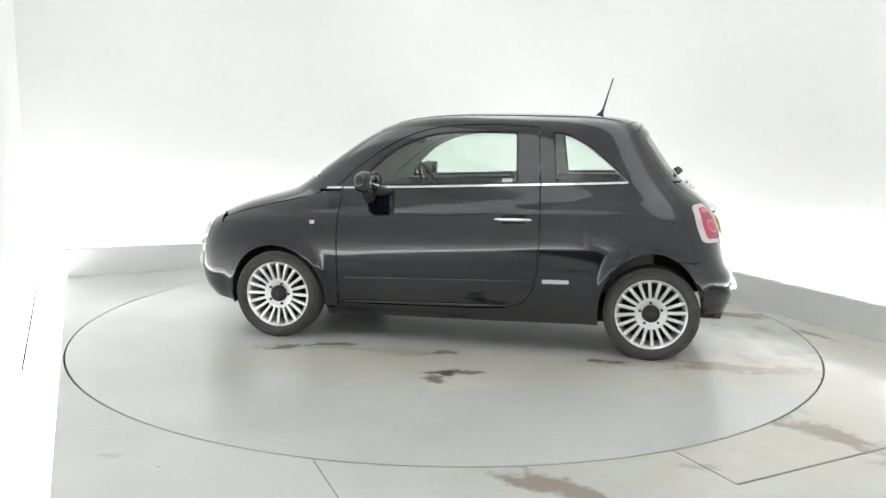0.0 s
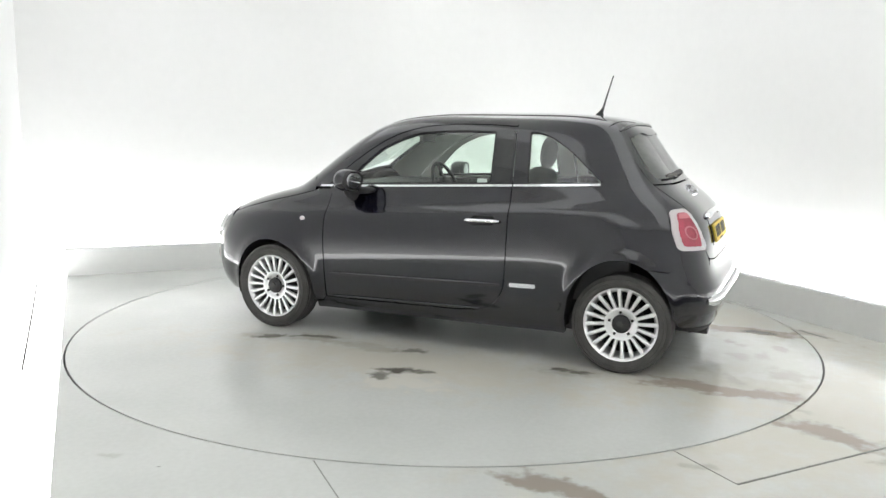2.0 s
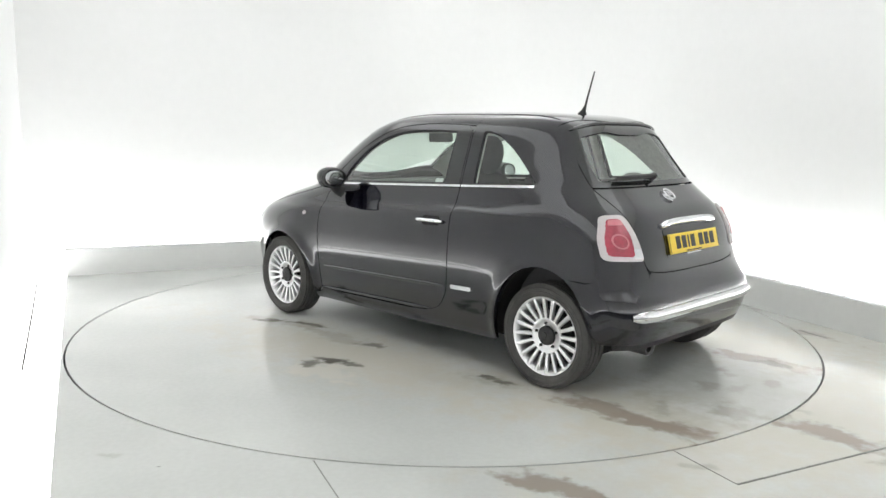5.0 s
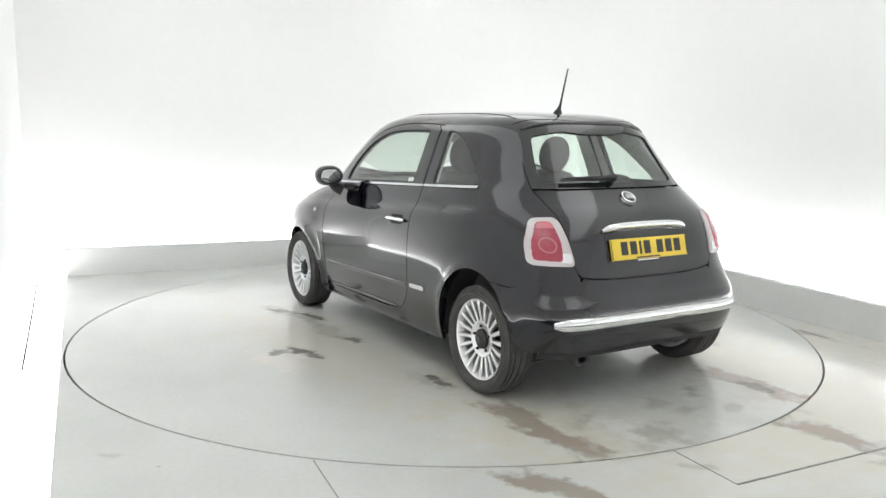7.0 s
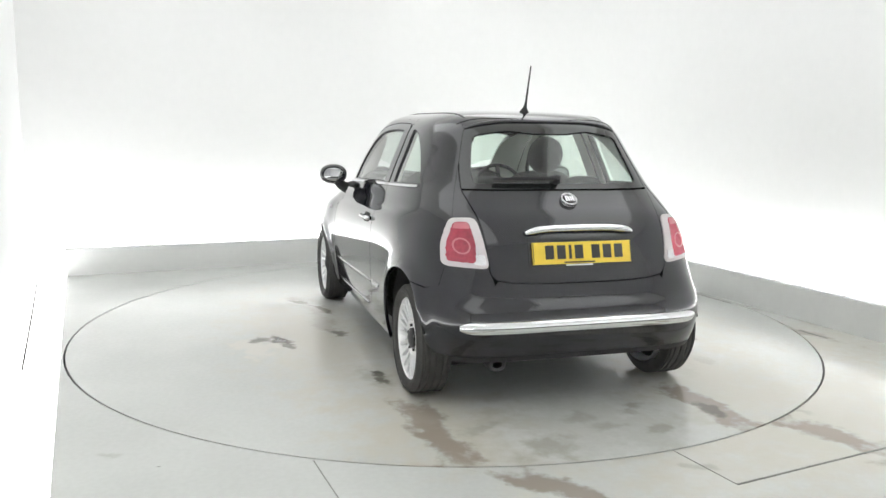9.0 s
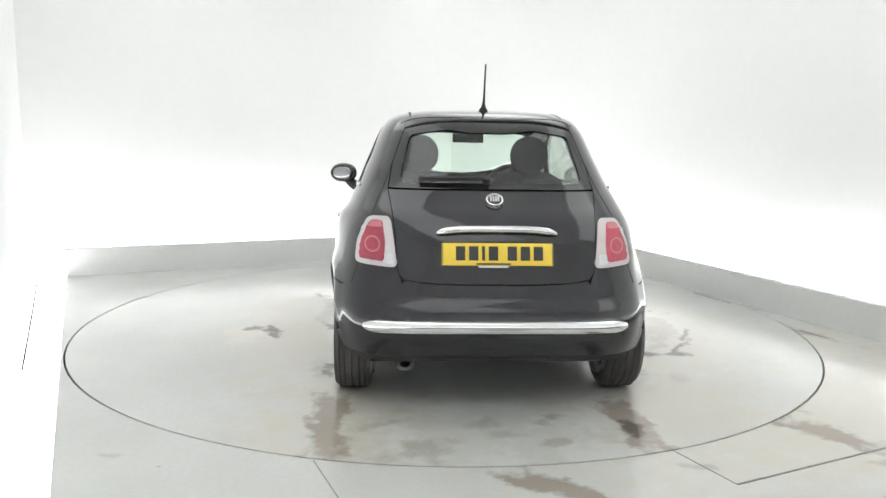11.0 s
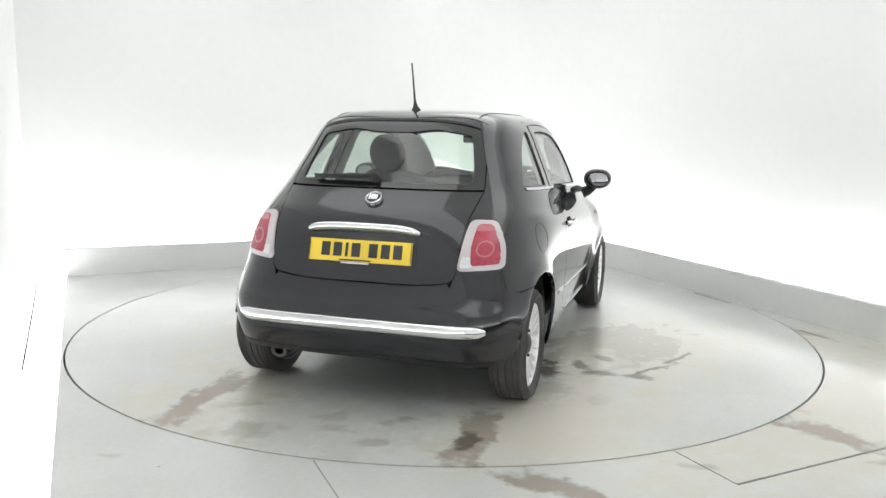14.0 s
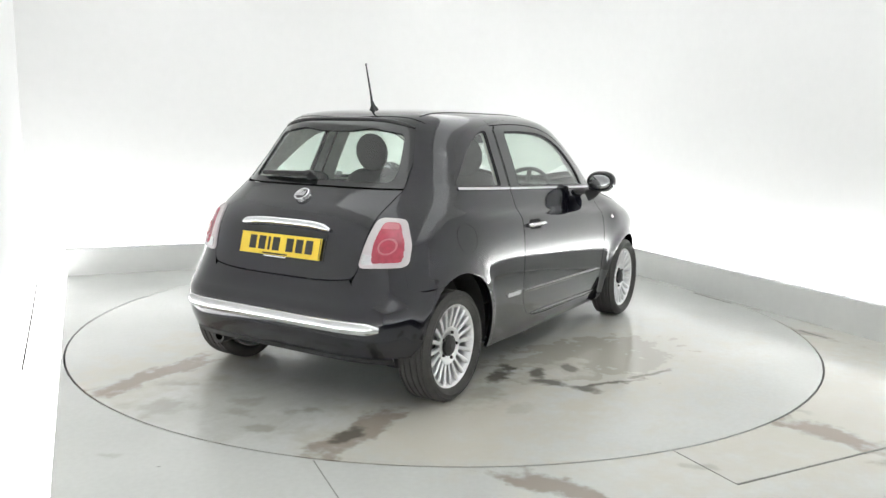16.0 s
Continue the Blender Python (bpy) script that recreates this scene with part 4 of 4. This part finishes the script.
    tilt = math.degrees(math.atan2(float(lift("rear", np.array([[0.0, 0.80]]))[0][0] - lift("rear", np.array([[0.0, 0.71]]))[0][0]), 0.09))
    pm = Matrix.Translation((mid[0] - 0.010, 0, 0.757)) @ pose(0, 0, 0, 0, tilt, 0)
    plate = part("number_plate", box_bm((0.008, 0.52, 0.105), pm, 0.003), M_yellow, hatch, "yellow rear number plate with dark bars")
    x = 0.195
    for k, wd in enumerate((0.044, 0.044, 0.014, 0.044, 0.044, 0.044, 0.044)):
        part("plate_bar", box_bm((0.003, wd, 0.066), pm @ pose(-0.0045, x - wd / 2, 0.004), 0.0008, 1), M_ink, plate, smooth=False)
        x -= wd + (0.044 if k == 3 else 0.017)
    part("plate_bar", box_bm((0.003, 0.16, 0.007), pm @ pose(-0.0045, 0.02, -0.045)), M_ink, plate, smooth=False)
    for s in (1, -1):
        part("plate_bar", box_bm((0.003, 0.003, 0.098), pm @ pose(-0.0042, s * 0.256, 0)), M_ink, plate, smooth=False)
    part("dealer_strip", box_bm((0.005, 0.14, 0.006), pm @ pose(-0.002, 0.02, -0.058)), M_white, plate, smooth=False)
    ec = lift("rear", np.array([[0.0, 0.985]]))[0]
    en = Vector(skin_normal(np.array([ec]))[0])
    em = Matrix.Translation(Vector(ec) + en * 0.008) @ en.to_track_quat("Y", "Z").to_matrix().to_4x4()
    badge = part("tailgate_badge", lathe_bm([(0.032, 0.008), (0.036, 0.013), (0.041, 0.011), (0.044, -0.006)], 36, em), M_screw, hatch, "round chrome badge")
    part("badge_disc", lathe_bm([(0.0, 0.010), (0.033, 0.008)], 30, em), M_brake, badge)
    for k in (-1.5, -0.5, 0.5, 1.5):
        part("badge_bar", box_bm((0.008, 0.004, 0.034), em @ pose(k * 0.012, 0.012, 0)), M_screw, badge, smooth=False)
    zz = np.linspace(0.672, 1.36, 36)
    for mirror in (False, True):
        seal = [(hy(z) - 0.03, z) for z in zz] + [(hy(z) + 0.03, z) for z in zz[::-1]]
        skin_part("tailgate_seal", [patch("rear", seal, off=-0.022, thick=0.0)], M_dark, car, mirror=mirror)
        tip = [(0.36, 1.30), (0.50, 1.30), (0.478, 1.365), (0.44, 1.392), (0.36, 1.40)]
        skin_part("tail_corner", [patch("rear", tip, off=-0.006, thick=0.0, step=0.02)], M_paint, car, mirror=mirror)
        fill = [(-0.80, 0.36), (-0.80, 0.475), (-0.90, 0.47), (-0.97, 0.455), (-1.02, 0.435), (-1.05, 0.36)]
        skin_part("roof_corner", [patch("top", fill, off=-0.006, thick=0.0)], M_paint, car, mirror=mirror)
    # wiper
    wl = lift("rear", np.array([(y, 1.075 - 0.01 * (y - 0.18)) for y in np.linspace(0.36, 0.03, 12)]))
    wn = skin_normal(wl)
    arm = part("rear_wiper", tube_bm([p + n * 0.030 for p, n in zip(wl, wn)], [0.005 + 0.006 * min(1, i / 8) for i in range(12)]), M_trim, hatch, "black plastic wiper arm")
    part("wiper_blade", tube_bm([p + n * 0.014 for p, n in zip(wl, wn)], 0.008), M_rubber, arm)
    part("wiper_pivot", lathe_bm([(0.0, 0.040), (0.016, 0.038), (0.022, 0.0)], 20, Matrix.Translation(Vector(wl[-1])) @ Vector(wn[-1]).to_track_quat("Y", "Z").to_matrix().to_4x4()), M_trim, arm)
    # bumper
    zb = np.linspace(0.285, 0.605, 16)
    edge = [(float(side_y(np.array([split_x_rear(z)]), np.array([z]))[0]), z) for z in zb]
    top = [(y, 0.612 + 0.025 * (y / 0.45) ** 4 if abs(y) < 0.43 else 0.604) for y in np.linspace(edge[-1][0], -edge[-1][0], 60)][1:-1]
    rear_out = edge + top + [(-y, z) for y, z in edge[::-1]]
    patches = [patch("rear", rear_out, thick=0.02, step=0.025)]
    bumper = skin_part("rear_bumper", patches, M_paint, car)
    se = [(float(split_x_rear(z)), z) for z in zb]
    for mirror in (False, True):
        so = se + [(-1.395, 0.582)] + arch_line(1, 119, 170) + [(-1.472, 0.288)]
        skin_part("bumper_corner", [patch("side", so, thick=0.02, step=0.022)], M_paint, bumper, mirror=mirror)
    val = [(float(side_y(np.array([split_x_rear(z)]), np.array([z]))[0]) * 0.94, z) for z in (0.252, 0.266, 0.281)]
    skin_part("valance", [patch("rear", val + [(-y, z) for y, z in val[::-1]], thick=0.03)], M_trim, bumper, "matt black lower valance")
    bar = [(y, 0.428 - 0.0 * y) for y in np.linspace(-0.618, 0.618, 44)]
    part("bumper_chrome", bar_on_skin("rear", bar, 0.030, 0.022), M_chrome, bumper, "chrome bumper strip")
    ex = part("exhaust_tip", lathe_bm([(0.020, 0.05), (0.033, 0.055), (0.036, 0.05), (0.036, -0.15), (0.030, -0.15), (0.028, 0.0)], 28, Matrix.Translation((-1.535, 0.425, 0.236)) @ pose(0, 0, 0, 0, 0, 90) @ Matrix.Diagonal((1.25, 1, 0.9, 1))), M_brake, car, "dark steel exhaust tip")

    # ---- mirrors ----
    for s in (1, -1):
        m = pose(0.543, s * 0.846, 1.005, 0, 0, s * -8)
        shell = part("door_mirror", blob_bm((0.13, 0.185, 0.135), m, 2.3), M_paint, car, "glossy black mirror shell")
        part("mirror_glass", blob_bm((0.020, 0.140, 0.096), m @ pose(-0.058, 0, 0), 2.3), M_mirror, shell, "mirror glass")
        rim = Matrix.Diagonal((0.154, 0.16, 0.110, 1))
        part("mirror_rim", lathe_bm([(0.47, 0.0), (0.52, 0.13), (0.57, 0.0), (0.52, -0.13)], 36, m @ pose(-0.045, 0, 0, 0, 0, 90) @ rim, closed=True), M_trim, shell)
        part("mirror_arm", tube_bm([(0.56, s * 0.825, 0.965), (0.56, s * 0.785, 0.925), (0.55, s * 0.745, 0.905)], [0.030, 0.034, 0.040], 12), M_trim, shell)
        part("mirror_foot", blob_bm((0.20, 0.05, 0.045), pose(0.515, s * 0.716, 0.935, 0, 4, s * 3), 2.4), M_trim, shell)

    # ---- antenna ----
    base = lift("top", np.array([[-0.815, 0.0]]))[0]
    z = base[2]
    foot = part("antenna", tube_bm([(base[0] + 0.012, 0, z - 0.012), (base[0] + 0.006, 0, z + 0.006), (base[0], 0, z + 0.022), (base[0] - 0.008, 0, z + 0.045)], [0.030, 0.024, 0.013, 0.007], 14), M_trim, car, "black roof antenna")
    part("antenna_rod", tube_bm([(base[0] - 0.005, 0, base[2] + 0.02), (base[0] - 0.022, 0, base[2] + 0.09), (base[0] - 0.066, 0, base[2] + 0.246)], [0.008, 0.0055, 0.004], 8), M_trim, foot)

    # ---- underside and wheel wells ----
    part("floor_pan", box_bm((2.9, 1.30, 0.10), pose(0.05, 0, 0.235), 0.03), M_dark, car, smooth=False)
    for (ax, az, rx, rz), ends in zip(ARCHES, ((-15, 195), (-8, 166))):
        for s in (1, -1):
            bm = bmesh.new()
            rows = [[bm.verts.new((ax + (rx + 0.012) * math.cos(radians(a)), s * y, az + (rz + 0.012) * math.sin(radians(a)))) for y in (0.45, 0.755)] + [] for a in np.linspace(*ends, 26)]
            for p, q in zip(rows, rows[1:]):
                bm.faces.new((p[0], p[1], q[1], q[0]))
            bm.faces.new([r[0] for r in rows])
            part("wheel_well", bm, M_dark, car)
    # ---- cabin ----
    part("dashboard", box_bm((0.36, 1.22, 0.24), pose(0.80, 0, 0.83), 0.07, 4), M_dash, car, "dark dashboard")
    part("parcel_shelf", box_bm((0.34, 1.0, 0.03), pose(-1.13, 0, 0.965), 0.01), M_seat, car)
    for s in (1, -1):
        part("door_card", box_bm((1.25, 0.04, 0.62), pose(0.12, s * 0.66, 0.64), 0.015), M_dash, car)
        part("rear_trim", box_bm((0.66, 0.05, 0.60), pose(-0.84, s * 0.585, 0.66), 0.015), M_dash, car)
        y = s * 0.335
        seat = part("front_seat", blob_bm((0.52, 0.50, 0.20), pose(-0.02, y, 0.50), 4), M_seat, car, "dark fabric front seat")
        part("backrest", blob_bm((0.17, 0.50, 0.60), pose(-0.27, y, 0.78, 0, -14, 0), 3.6), M_seat, seat)
        part("headrest", blob_bm((0.10, 0.235, 0.235), pose(-0.375, y, 1.175, 0, -8, 0), 2.1), M_seat, seat, "round dark headrest")
        for k in (-0.05, 0.05):
            part("headrest_post", tube_bm([(-0.345, y + k, 1.0), (-0.37, y + k, 1.10)], 0.007, 8), M_chrome, seat)
        part("rear_headrest", blob_bm((0.09, 0.22, 0.13), pose(-1.0, s * 0.28, 1.02, 0, -12, 0), 3), M_seat, car)
    part("rear_seat", blob_bm((0.16, 1.10, 0.50), pose(-0.93, 0, 0.74, 0, -14, 0), 5), M_seat, car, "dark fabric rear bench")
    part("rear_cushion", blob_bm((0.46, 1.08, 0.18), pose(-0.70, 0, 0.50), 4), M_seat, car)
    part("steering_column", tube_bm([(0.72, -0.35, 0.82), (0.44, -0.35, 0.90)], 0.035, 12), M_dash, car)
    sw = pose(0.42, -0.35, 0.91, 0, -64, 0)
    wheel = part("steering_wheel", lathe_bm([(0.178 + 0.014 * math.cos(a), 0.014 * math.sin(a)) for a in np.linspace(0, 2 * math.pi, 10, endpoint=False)], 40, sw @ pose(0, 0, 0, 90, 0, 0), closed=True), M_trim, car, "black steering wheel")
    part("steering_boss", blob_bm((0.15, 0.15, 0.06), sw, 2.5), M_trim, wheel)
    for a in (0, 180, 270):
        part("steering_spoke", box_bm((0.14, 0.03, 0.015), sw @ pose(0, 0, 0, 0, 0, a) @ pose(0.11, 0, 0), 0.004), M_trim, wheel)
    part("rear_view_mirror", box_bm((0.03, 0.22, 0.065), pose(0.42, -0.03, 1.265), 0.014), M_trim, car, "black inside mirror")
    part("headlining", box_bm((1.25, 0.86, 0.012), pose(-0.30, 0, 1.375), 0.004), M_seat_light, car)
    # ---- wheels ----
    wheel_ob = build_wheel()
    y = 0.715
    place(wheel_ob, pose(FRONT_AXLE, y + 0.035, HUB_Z), car)
    for x, s, a in ((REAR_AXLE, 1, 23), (FRONT_AXLE, -1, 40), (REAR_AXLE, -1, 71)):
        m = pose(x, s * (y + (0.035 if x > 0 else -0.035)), HUB_Z, 0, 0, 0 if s > 0 else 180) @ pose(0, 0, 0, 0, a, 0)
        c = copy_thing(wheel_ob, m)
        c.parent = car
    return car


build_booth()
table_ob = build_turntable()
car_ob = build_car()


def motions():
    times = [0.5 * k for k in range(33)]
    walk(table_ob, [(t, pose(0, 0, 0, 0, 0, turn_at(t))) for t in times])
    walk(car_ob, [(t, pose(0, 0, 0, 0, 0, turn_at(t)) @ pose(CAR_X, CAR_Y, 0)) for t in times])


motions()
